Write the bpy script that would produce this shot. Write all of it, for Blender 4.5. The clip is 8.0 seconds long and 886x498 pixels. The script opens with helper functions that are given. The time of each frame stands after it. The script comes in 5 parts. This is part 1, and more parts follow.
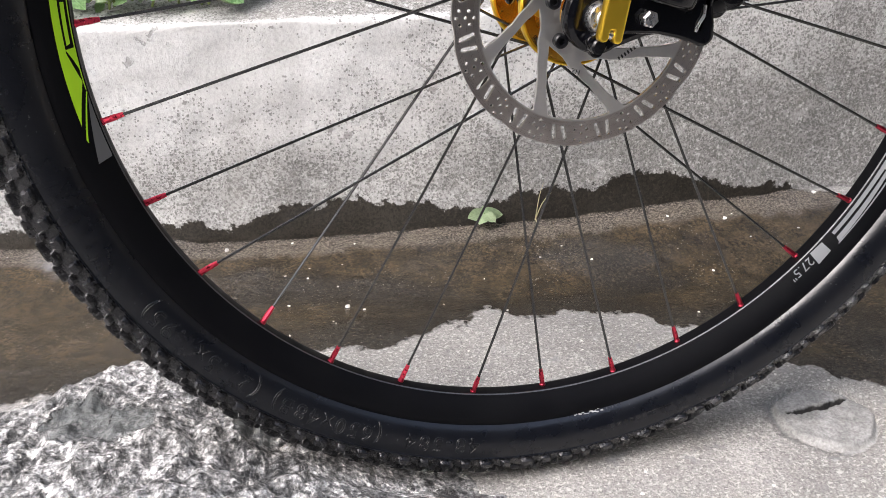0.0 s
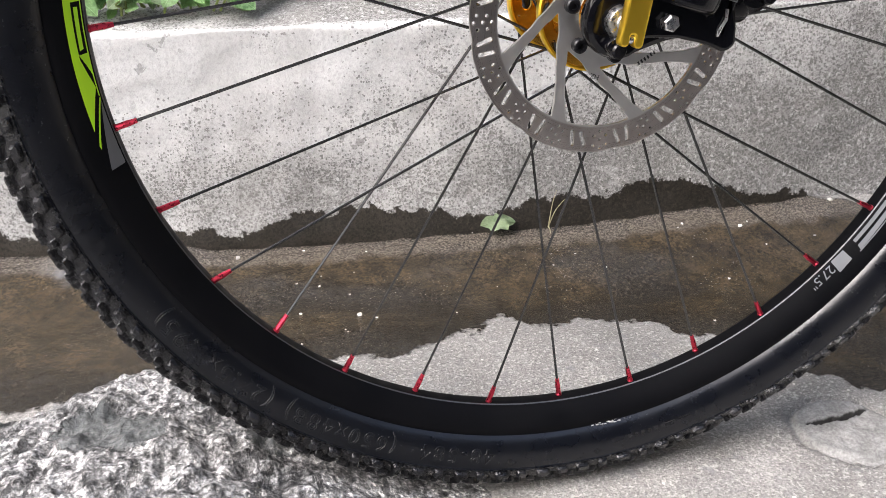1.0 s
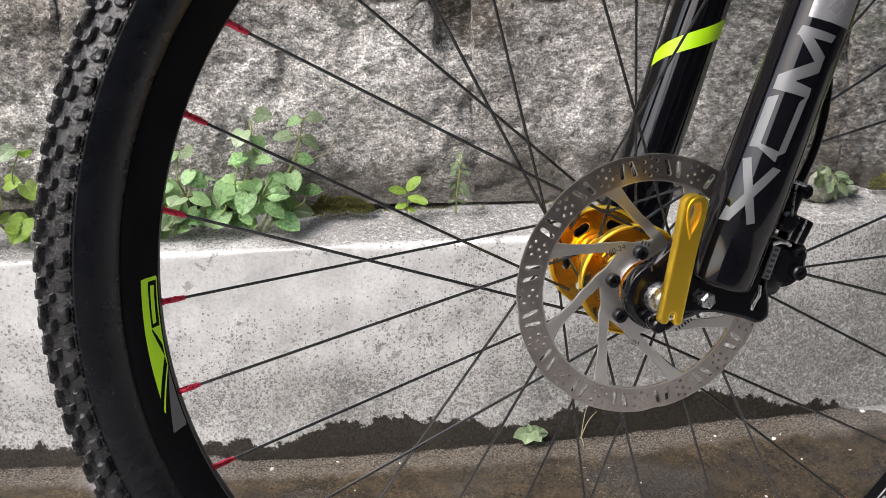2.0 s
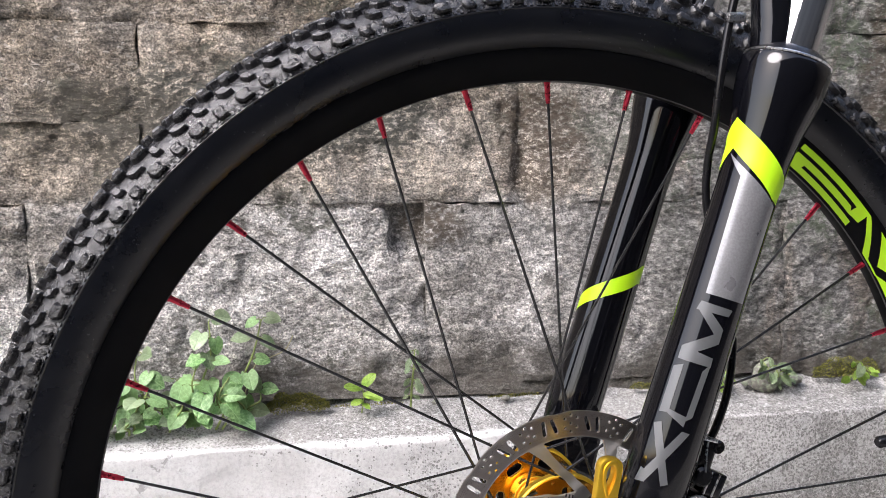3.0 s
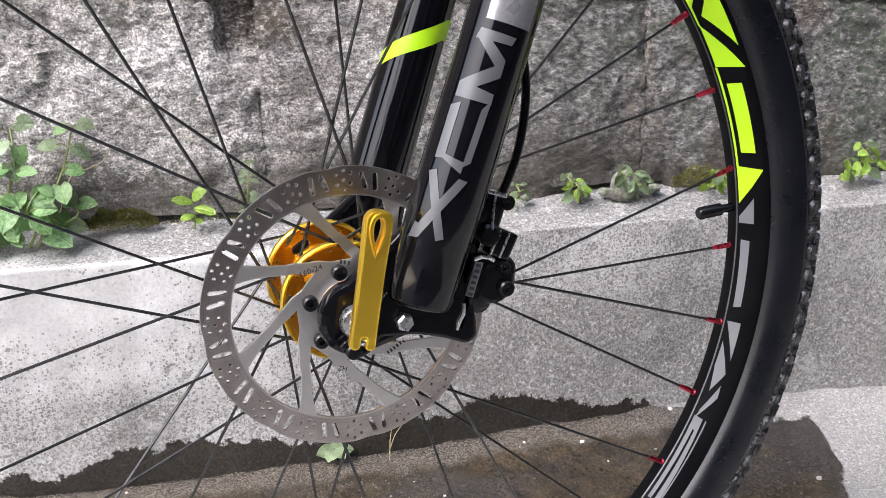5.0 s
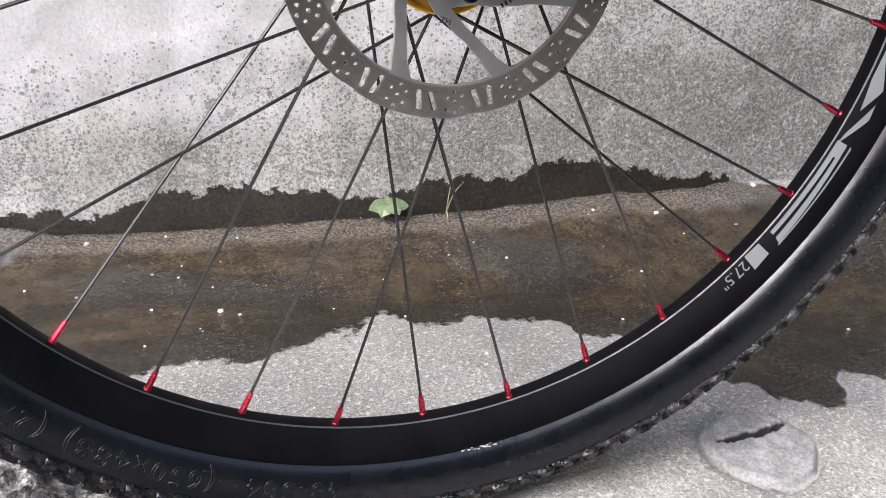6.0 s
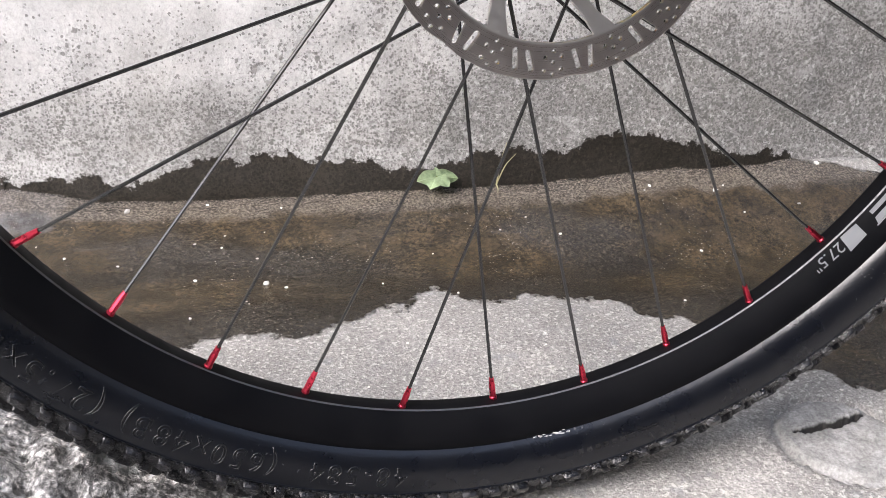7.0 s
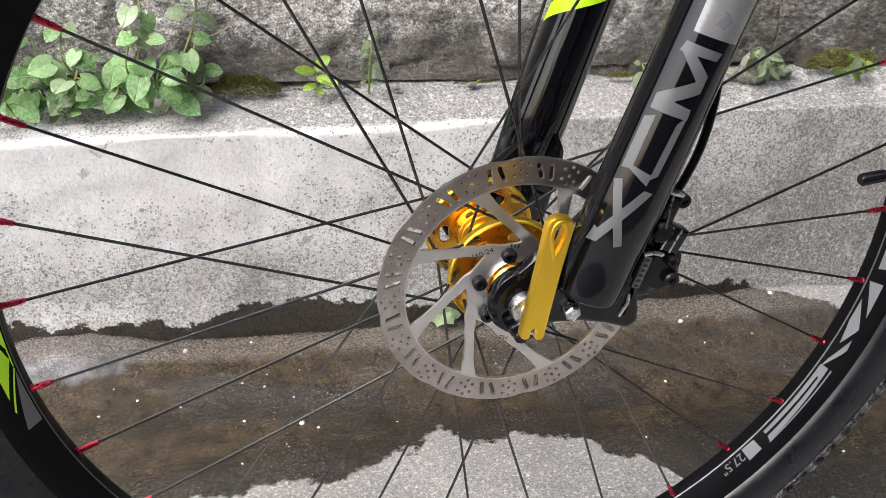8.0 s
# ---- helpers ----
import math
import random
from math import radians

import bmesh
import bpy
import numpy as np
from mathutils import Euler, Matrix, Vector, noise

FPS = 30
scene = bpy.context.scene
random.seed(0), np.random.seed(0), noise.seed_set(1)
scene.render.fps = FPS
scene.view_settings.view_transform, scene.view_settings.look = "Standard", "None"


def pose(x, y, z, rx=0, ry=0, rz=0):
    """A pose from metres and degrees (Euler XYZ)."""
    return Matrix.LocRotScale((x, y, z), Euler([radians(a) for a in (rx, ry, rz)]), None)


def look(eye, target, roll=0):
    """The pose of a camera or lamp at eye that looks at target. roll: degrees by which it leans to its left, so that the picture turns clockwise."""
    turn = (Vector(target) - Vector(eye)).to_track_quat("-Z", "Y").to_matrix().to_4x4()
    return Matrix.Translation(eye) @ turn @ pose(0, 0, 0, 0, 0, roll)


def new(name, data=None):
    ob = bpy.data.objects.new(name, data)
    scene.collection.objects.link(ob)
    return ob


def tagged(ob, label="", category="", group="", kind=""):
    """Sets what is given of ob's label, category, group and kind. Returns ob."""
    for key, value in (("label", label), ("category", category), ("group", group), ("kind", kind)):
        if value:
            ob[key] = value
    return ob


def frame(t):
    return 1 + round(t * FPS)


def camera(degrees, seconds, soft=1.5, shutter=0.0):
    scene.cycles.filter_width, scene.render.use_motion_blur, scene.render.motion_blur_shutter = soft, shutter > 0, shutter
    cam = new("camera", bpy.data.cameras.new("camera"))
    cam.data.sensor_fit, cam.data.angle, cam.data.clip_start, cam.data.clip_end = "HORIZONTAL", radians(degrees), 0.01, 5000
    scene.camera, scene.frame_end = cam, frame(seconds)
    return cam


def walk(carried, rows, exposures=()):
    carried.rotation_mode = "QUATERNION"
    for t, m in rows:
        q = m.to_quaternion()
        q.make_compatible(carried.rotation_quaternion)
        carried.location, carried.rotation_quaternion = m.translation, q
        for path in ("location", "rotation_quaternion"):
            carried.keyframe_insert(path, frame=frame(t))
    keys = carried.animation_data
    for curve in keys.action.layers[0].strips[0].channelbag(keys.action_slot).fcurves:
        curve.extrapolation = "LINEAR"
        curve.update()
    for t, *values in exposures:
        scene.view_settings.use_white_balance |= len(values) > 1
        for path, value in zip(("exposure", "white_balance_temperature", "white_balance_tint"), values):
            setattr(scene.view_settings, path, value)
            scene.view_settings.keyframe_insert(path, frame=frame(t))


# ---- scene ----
cam = camera(53.0, 8.0, soft=0.85)
PATH = [
    (0, (-0.199, -0.503, 0.425), (0.247, 1.255, -0.419), 0.4),
    (0.5, (-0.2, -0.499, 0.421), (0.242, 1.258, -0.427), 0.3),
    (1, (-0.202, -0.495, 0.422), (0.228, 1.274, -0.407), 0.2),
    (1.3, (-0.206, -0.493, 0.433), (0.209, 1.305, -0.337), 0.2),
    (1.5, (-0.21, -0.493, 0.444), (0.203, 1.333, -0.262), 0.1),
    (1.8, (-0.217, -0.492, 0.468), (0.194, 1.373, -0.127), 0.2),
    (2, (-0.219, -0.493, 0.485), (0.196, 1.401, -0.007), 0.1),
    (3.3, (-0.175, -0.52, 0.569), (0.324, 1.409, 0.387), -0.2),
    (3.5, (-0.159, -0.521, 0.566), (0.361, 1.402, 0.386), -0.4),
    (4, (-0.13, -0.518, 0.553), (0.45, 1.384, 0.344), -0.5),
    (4.2, (-0.123, -0.516, 0.547), (0.483, 1.374, 0.299), -0.5),
    (5.3, (-0.098, -0.463, 0.457), (0.531, 1.332, -0.161), 0.6),
    (5.5, (-0.102, -0.448, 0.436), (0.508, 1.322, -0.268), 1.0),
    (5.8, (-0.115, -0.423, 0.401), (0.469, 1.308, -0.412), 2.2),
    (6, (-0.121, -0.412, 0.381), (0.43, 1.307, -0.478), 2.4),
    (6.5, (-0.14, -0.386, 0.359), (0.385, 1.316, -0.55), 2.9),
    (7, (-0.143, -0.376, 0.365), (0.367, 1.329, -0.546), 3.0),
    (7.2, (-0.146, -0.382, 0.377), (0.353, 1.35, -0.49), 2.2),
    (7.3, (-0.145, -0.387, 0.395), (0.341, 1.353, -0.463), 2.0),
    (7.5, (-0.154, -0.39, 0.448), (0.349, 1.324, -0.451), 2.8),
    (7.7, (-0.151, -0.404, 0.5), (0.328, 1.301, -0.428), 2.4),
    (8, (-0.149, -0.436, 0.593), (0.307, 1.255, -0.372), 1.9),
]
walk(cam, [(t, look(eye, target, roll)) for t, eye, target, roll in PATH], (
    (0.0, 1.68, 6600, 11), (1.5, 1.70, 6600, 11), (2.0, 1.52, 6650, 10), (3.4, 1.78, 6450, 14), (4.2, 1.78, 6450, 14),
    (5.5, 1.76, 6350, 13), (7.0, 1.84, 6550, 12), (7.5, 1.76, 6550, 11), (8.0, 1.66, 6600, 10)))

# ---- world and light: bright overcast daylight ----
world = bpy.data.worlds.new("world")
scene.world = world
world.use_nodes = True
wn = world.node_tree
sky = wn.nodes.new("ShaderNodeTexSky")
sky.sky_type, sky.sun_disc = "NISHITA", False
sky.sun_elevation, sky.sun_rotation = radians(47), radians(242)
sky.air_density, sky.dust_density = 1.0, 3.0
hsv = wn.nodes.new("ShaderNodeHueSaturation")
hsv.inputs["Saturation"].default_value = 0.80
wn.links.new(sky.outputs[0], hsv.inputs["Color"])
wn.links.new(hsv.outputs[0], wn.nodes["Background"].inputs["Color"])
wn.nodes["Background"].inputs["Strength"].default_value = 0.15
sun = new("sun", bpy.data.lights.new("sun", "SUN"))
sun.data.energy, sun.data.angle, sun.data.color = 1.30, radians(32), (0.97, 0.945, 1.0)
sun.matrix_world = look((-6.02, -3.20, 7.31), (0, 0, 0))


# ---- material helpers ----
def mat(name, color, rough=0.6, metal=0.0, spec=0.5, coat=0.0):
    m = bpy.data.materials.new(name)
    m.use_nodes = True
    b = m.node_tree.nodes["Principled BSDF"]
    b.inputs["Base Color"].default_value = (*color, 1)
    b.inputs["Roughness"].default_value = rough
    b.inputs["Metallic"].default_value = metal
    b.inputs["Specular IOR Level"].default_value = spec
    b.inputs["Coat Weight"].default_value = coat
    b.inputs["Coat Roughness"].default_value = 0.06
    return m


class Nodes:
    """A short hand for building node trees."""

    def __init__(self, m):
        self.t = m.node_tree
        self.b = self.t.nodes["Principled BSDF"]
        self.pos = self.t.nodes.new("ShaderNodeNewGeometry").outputs["Position"]

    def link(self, a, b):
        self.t.links.new(a, b)

    def val(self, socket, v):
        if isinstance(v, (int, float)):
            socket.default_value = v
        elif isinstance(v, (tuple, list)):
            socket.default_value = (*v, 1) if len(v) == 3 and len(socket.default_value) == 4 else v
        else:
            self.link(v, socket)

    def noise(self, scale, detail=4.0, rough=0.55, distort=0.0, vector=None):
        n = self.t.nodes.new("ShaderNodeTexNoise")
        n.inputs["Scale"].default_value = scale
        n.inputs["Detail"].default_value = detail
        n.inputs["Roughness"].default_value = rough
        n.inputs["Distortion"].default_value = distort
        self.link(vector or self.pos, n.inputs["Vector"])
        return n.outputs["Fac"]

    def voronoi(self, scale, feature="F1", out="Distance", vector=None):
        n = self.t.nodes.new("ShaderNodeTexVoronoi")
        n.feature = feature
        n.inputs["Scale"].default_value = scale
        self.link(vector or self.pos, n.inputs["Vector"])
        return n.outputs[out]

    def scaled(self, x, y, z):
        n = self.t.nodes.new("ShaderNodeMapping")
        n.inputs["Scale"].default_value = (x, y, z)
        self.link(self.pos, n.inputs["Vector"])
        return n.outputs[0]

    def ramp(self, v, *stops):
        n = self.t.nodes.new("ShaderNodeValToRGB")
        e = n.color_ramp.elements
        while len(e) < len(stops):
            e.new(0.5)
        for k, (p, c) in enumerate(stops):
            e[k].position = p
            e[k].color = (*c, 1) if isinstance(c, tuple) else (c, c, c, 1)
        self.val(n.inputs["Fac"], v)
        return n.outputs["Color"]

    def step(self, v, lo, hi, a=0.0, b=1.0):
        n = self.t.nodes.new("ShaderNodeMapRange")
        n.interpolation_type = "SMOOTHSTEP"
        for s, x in zip(("Value", "From Min", "From Max", "To Min", "To Max"), (v, lo, hi, a, b)):
            self.val(n.inputs[s], x)
        return n.outputs[0]

    def math(self, op, a, b=0.0):
        n = self.t.nodes.new("ShaderNodeMath")
        n.operation = op
        self.val(n.inputs[0], a)
        self.val(n.inputs[1], b)
        return n.outputs[0]

    def mix(self, f, a, b, how="MIX"):
        n = self.t.nodes.new("ShaderNodeMix")
        n.data_type, n.blend_type = "RGBA", how
        self.val(n.inputs["Factor"], f)
        self.val(n.inputs[6], a)
        self.val(n.inputs[7], b)
        return n.outputs[2]

    def attr(self, name):
        n = self.t.nodes.new("ShaderNodeAttribute")
        n.attribute_name = name
        return n.outputs["Fac"]

    def rand(self):
        return self.t.nodes.new("ShaderNodeObjectInfo").outputs["Random"]

    def island(self):
        return self.t.nodes.new("ShaderNodeNewGeometry").outputs["Random Per Island"]

    def bump(self, h, dist, strength=1.0, under=None):
        n = self.t.nodes.new("ShaderNodeBump")
        n.inputs["Distance"].default_value = dist
        n.inputs["Strength"].default_value = strength
        self.link(h, n.inputs["Height"])
        if under:
            self.link(under, n.inputs["Normal"])
        self.link(n.outputs[0], self.b.inputs["Normal"])
        return n.outputs[0]

    def out(self, color=None, rough=None, spec=None):
        for k, v in (("Base Color", color), ("Roughness", rough), ("Specular IOR Level", spec)):
            if v is not None:
                self.val(self.b.inputs[k], v)


# ---- materials ----
def rubber_material():
    m = mat("rubber", (0.008, 0.008, 0.009), 0.42, spec=0.52)
    n = Nodes(m)
    dust = n.step(n.noise(60, 6, 0.7), 0.5, 0.8)
    col = n.mix(n.math("MULTIPLY", dust, 0.25), (0.0022, 0.0028, 0.0048), (0.010, 0.0112, 0.0140))
    fleck = n.math("MULTIPLY", n.step(n.noise(420, 3, 0.6), 0.665, 0.70), n.step(n.noise(14, 3), 0.46, 0.60))
    n.out(n.mix(n.math("MULTIPLY", fleck, 0.35), col, (0.22, 0.22, 0.22)), n.step(n.noise(28, 5, 0.65), 0.3, 0.7, 0.24, 0.36))
    n.bump(n.noise(900, 2), 0.0002, 0.3)
    n.bump(n.noise(55, 3), 0.0009, 0.35, n.b.inputs["Normal"].links[0].from_socket)
    return m


def tread_material():
    m = mat("tread_rubber", (0.02, 0.02, 0.02), 0.6, spec=0.6)
    n = Nodes(m)
    grit = n.step(n.noise(520, 4, 0.7), 0.46, 0.62)
    worn = n.step(n.noise(70, 6, 0.7), 0.40, 0.62)
    dust = n.math("MULTIPLY", n.math("ADD", n.math("MULTIPLY", grit, 0.6), 0.4), worn)
    n.out(n.mix(dust, (0.0030, 0.0030, 0.0038), (0.018, 0.0175, 0.0195)), n.step(worn, 0, 1, 0.15, 0.34))
    n.bump(n.math("ADD", n.noise(420, 4, 0.7), n.noise(130, 3)), 0.0011, 0.7)
    return m


def rim_material():
    m = mat("anodised_black", (0.0020, 0.0021, 0.0028), 0.5, spec=0.11)
    n = Nodes(m)
    n.out(None, n.step(n.noise(45, 4), 0.3, 0.7, 0.42, 0.62))
    n.bump(n.noise(1200, 2), 0.0001, 0.3)
    return m


def paint_material(name, color, rough, coat, metal=0.0):
    m = mat(name, color, rough, metal, coat=coat)
    n = Nodes(m)
    n.out(None, n.step(n.noise(60, 5), 0.3, 0.75, rough * 0.8, rough * 1.3))
    return m


def metal_material(name, color, rough, grain=(400, 400, 400), relief=0.3, stained=0.3, vary=(0.8, 1.3)):
    m = mat(name, color, rough, 1.0)
    n = Nodes(m)
    g = n.noise(1.0, 4, 0.6, vector=n.scaled(*grain))
    stain = n.noise(50, 4)
    n.out(n.mix(n.step(stain, 0.45, 0.8, 0, stained), color, tuple(c * 0.75 for c in color)), n.step(g, 0.3, 0.7, rough * vary[0], rough * vary[1]))
    n.bump(g, 0.0001, relief)
    return m


RUBBER, TREAD, RIM = rubber_material(), tread_material(), rim_material()
BLACK_GLOSS = paint_material("black_gloss_paint", (0.0022, 0.0023, 0.0034), 0.07, 0.0)
BLACK_SATIN = paint_material("black_satin", (0.0045, 0.0045, 0.0055), 0.24, 0.0)
BLACK_SATIN.node_tree.nodes["Principled BSDF"].inputs["Specular IOR Level"].default_value = 0.32
BLACK_GLOSS.node_tree.nodes["Principled BSDF"].inputs["Specular IOR Level"].default_value = 0.42
GREEN = paint_material("fluorescent_green_decal", (0.44, 0.77, 0.010), 0.42, 0.0)
GREY = paint_material("grey_decal", (0.155, 0.162, 0.168), 0.45, 0.0)
DARKGREY = paint_material("dark_grey_decal", (0.10, 0.10, 0.10), 0.45, 0.0)
SILVER = paint_material("silver_decal", (0.090, 0.093, 0.097), 0.36, 0.0, 0.3)
GOLD = metal_material("gold_anodised", (1.0, 0.66, 0.065), 0.36, (60, 60, 60), 0.0, 0.0, (0.94, 1.08))
AMBER = metal_material("amber_anodised", (0.82, 0.45, 0.075), 0.20, (60, 60, 60), 0.0, 0.08, (0.9, 1.1))


def disc_material():
    m = mat("disc_steel", (0.5, 0.5, 0.5), 0.3, 1.0)
    n = Nodes(m)
    sep = n.t.nodes.new("ShaderNodeSeparateXYZ")
    n.link(n.pos, sep.inputs[0])
    up = n.math("SUBTRACT", sep.outputs["Z"], 0.338)
    r = n.math("SQRT", n.math("ADD", n.math("MULTIPLY", sep.outputs["X"], sep.outputs["X"]), n.math("MULTIPLY", up, up)))
    track = n.step(r, 0.0620, 0.0632)                       # swept by the pads
    ring = n.t.nodes.new("ShaderNodeCombineXYZ")
    n.link(n.math("MULTIPLY", r, 2600), ring.inputs[0])
    lines = n.noise(1.0, 3, 0.7, vector=ring.outputs[0])
    arm = n.mix(n.noise(160, 4), (0.60, 0.585, 0.56), (0.72, 0.71, 0.69))
    swept = n.mix(n.step(n.math("ADD", n.math("MULTIPLY", lines, 0.5), n.noise(40, 4)), 0.6, 0.95), (0.39, 0.355, 0.33), (0.53, 0.495, 0.465))
    n.out(n.mix(track, arm, swept), n.mix(track, n.step(n.noise(300, 3), 0.3, 0.7, 0.32, 0.44), n.step(lines, 0.3, 0.7, 0.26, 0.36)))
    n.bump(n.math("ADD", n.math("MULTIPLY", lines, track), n.math("MULTIPLY", n.noise(500, 3), 0.4)), 0.00003, 0.12)
    return m


STEEL = disc_material()
CHROME = metal_material("chrome", (0.80, 0.80, 0.82), 0.07)
ZINC = metal_material("zinc", (0.70, 0.70, 0.70), 0.28)
EDGE = metal_material("pale_edge", (0.13, 0.13, 0.135), 0.5)
RED = metal_material("red_anodised", (0.62, 0.05, 0.085), 0.30)
SPOKE = mat("black_spoke", (0.012, 0.012, 0.012), 0.24, 0.0, 1.0)
INK = mat("etched_ink", (0.03, 0.03, 0.03), 0.6)


# ---- mesh helpers ----
def finish(bm, name, material, smooth=True):
    bmesh.ops.recalc_face_normals(bm, faces=bm.faces)
    me = bpy.data.meshes.new(name)
    bm.to_mesh(me)
    bm.free()
    me.materials.append(material)
    if smooth:
        me.shade_smooth()
        me.set_sharp_from_angle(angle=radians(38))
    return me


def part(name, bm, material, parent, label="", smooth=True):
    me = bm if isinstance(bm, bpy.types.Mesh) else finish(bm, name, material, smooth)
    ob = new(name, me)
    ob.parent = parent
    return tagged(ob, label)


def thing(name, label, category, group="", kind="", at=(0, 0, 0)):
    ob = new(name)
    ob.location = at
    ob.empty_display_size = 0.05
    bpy.context.view_layer.update()
    return tagged(ob, label, category, group, kind)


def loft(rings, closed=False, caps=True):
    """A skin over rings of points (all with the same count)."""
    bm = bmesh.new()
    vs = [[bm.verts.new(p) for p in ring] for ring in rings]
    n = len(vs[0])
    pairs = list(zip(vs, vs[1:])) + ([(vs[-1], vs[0])] if closed else [])
    for a, b in pairs:
        for k in range(n):
            bm.faces.new((a[k], a[(k + 1) % n], b[(k + 1) % n], b[k]))
    if caps and not closed:
        bm.faces.new(list(reversed(vs[0])))
        bm.faces.new(vs[-1])
    return bm


def tube(points, radii, sides=12, caps=True):
    """A round tube along points; radii: one number or one for each point."""
    pts = [Vector(p) for p in points]
    if isinstance(radii, (int, float)):
        radii = [radii] * len(pts)
    rings, side = [], None
    for k, p in enumerate(pts):
        d = (pts[min(k + 1, len(pts) - 1)] - pts[max(k - 1, 0)]).normalized()
        if side is None:
            side = d.orthogonal().normalized()
        side = (side - d * side.dot(d)).normalized()
        up = d.cross(side)
        rings.append([p + radii[k] * (math.cos(a) * side + math.sin(a) * up) for a in (2 * math.pi * j / sides for j in range(sides))])
    return loft(rings, caps=caps)


def lathe(profile, steps, centre=(0, 0, 0), closed=True):
    """Turns a profile of (radius, y) round the wheel's axle."""
    cx, cy, cz = centre
    rings = []
    for k in range(steps):
        a = 2 * math.pi * k / steps
        rings.append([(cx + r * math.cos(a), cy + y, cz + r * math.sin(a)) for r, y in profile])
    return loft(rings, closed=True)


def box(size, at=(0, 0, 0), bevel=0.0, turn=None, segments=2):
    bm = bmesh.new()
    bmesh.ops.create_cube(bm, size=1)
    bmesh.ops.scale(bm, vec=size, verts=bm.verts)
    if bevel:
        bmesh.ops.bevel(bm, geom=bm.edges[:], offset=bevel, segments=segments, profile=0.6, affect="EDGES")
    if turn:
        bmesh.ops.transform(bm, matrix=turn, verts=bm.verts)
    bmesh.ops.translate(bm, vec=at, verts=bm.verts)
    return bm


def join(*bms):
    out = bms[0]
    for b in bms[1:]:
        me = bpy.data.meshes.new("t")
        b.to_mesh(me)
        b.free()
        out.from_mesh(me)
        bpy.data.meshes.remove(me)
    return out


def plate(name, outline, holes, thick, bevel, material, m):
    """A flat plate with holes, cut in the xy plane, then put at the pose m."""
    cu = bpy.data.curves.new(name, "CURVE")
    cu.dimensions, cu.fill_mode, cu.extrude = "2D", "BOTH", thick / 2 - bevel
    cu.bevel_depth, cu.bevel_resolution = bevel, 1
    for loop in (outline, *holes):
        s = cu.splines.new("POLY")
        s.points.add(len(loop) - 1)
        for p, (x, y) in zip(s.points, loop):
            p.co = (x, y, 0, 1)
        s.use_cyclic_u = True
    ob = bpy.data.objects.new(name, cu)
    scene.collection.objects.link(ob)
    me = bpy.data.meshes.new_from_object(ob.evaluated_get(bpy.context.evaluated_depsgraph_get()))
    bpy.data.objects.remove(ob)
    me.transform(m)
    me.materials.clear()
    me.materials.append(material)
    me.shade_smooth()
    me.set_sharp_from_angle(angle=radians(35))
    return me


def rounded(points, r, steps=4):
    """A closed polygon with its corners rounded by r."""
    out = []
    n = len(points)
    for k in range(n):
        p, a, b = Vector(points[k]), Vector(points[k - 1]), Vector(points[(k + 1) % n])
        u, v = (a - p), (b - p)
        q = min(r, 0.45 * u.length, 0.45 * v.length)
        s, e = p + u.normalized() * q, p + v.normalized() * q
        for j in range(steps + 1):
            f = j / steps
            out.append(tuple((1 - f) ** 2 * s + 2 * f * (1 - f) * p + f * f * e))
    return out


# ================= the bicycle's front end =================
HUB = 0.338                      # height of the axle
TURN0 = 180.75                   # angle of the first spoke hole
TYRE_R = 0.3350


def wheel(r, degrees, y=0.0):
    a = radians(degrees)
    return Vector((r * math.cos(a), y, HUB + r * math.sin(a)))


bike = thing("bicycle", "black bicycle front end with green decals standing on concrete", "bicycle")

# tyre: carcass with a shoulder ridge, a crowned tread band and small staggered blocks
half = [(0.2875, 0.0115), (0.2893, 0.0142), (0.2907, 0.0166), (0.2935, 0.0193), (0.2975, 0.0216), (0.3030, 0.0233), (0.3080, 0.0240), (0.3108, 0.0239),
        (0.3115, 0.0245), (0.3122, 0.0239), (0.3134, 0.0226), (0.3165, 0.0190), (0.3210, 0.0150), (0.3250, 0.0105), (0.3272, 0.0050)]
profile = [(r, -y) for r, y in half] + [(0.3276, 0.0)] + [(r, y) for r, y in reversed(half)] + [(0.2900, 0.0)]
tyre = part("tyre", lathe(profile, 240, (0, 0, HUB)), RUBBER, bike, "black rubber tyre with a fine block tread")


def section(psi, h=0.0):
    """A point of the tread's section, psi degrees from the crown, h out of it: (radius, y)."""
    a = radians(psi)
    return 0.3100 + (0.0206 + h) * math.cos(a), (0.0234 + h) * math.sin(a)


band = [section(p) for p in range(-82, 83, 6)]
part("tread_band", lathe(band + [(0.3150, 0.0150), (0.3150, -0.0150)], 240, (0, 0, HUB)), TREAD, tyre, "dusty ground of the tread")


def block(psi, length, width, height, shift, skew=0.0, nose=0.0):
    """One tread block at the wheel's angle 0, psi degrees round the section; nose: how far its middle runs ahead."""
    r, y = section(psi)
    foot = Vector((r, y, 0))
    out = Vector((math.cos(radians(psi)), math.sin(radians(psi)), 0))
    across = Vector((-out.y, out.x, 0))
    along = Vector((0, 0, 1))
    rings = []
    for h, s in ((-0.0006, 1.16), (height * 0.78, 0.98), (height, 0.80)):
        ring = []
        for a, w in ((-1, -0.8), (-0.75, -1), (0.75, -1), (1, -0.8), (1 + nose, 0), (1, 0.8), (0.75, 1), (-0.75, 1), (-1, 0.8), (-1 + nose, 0)):
            ring.append(foot + out * h + along * (a * length * s / 2 + shift + skew * w) + across * (w * width * s / 2))
        rings.append(ring)
    return loft(rings)


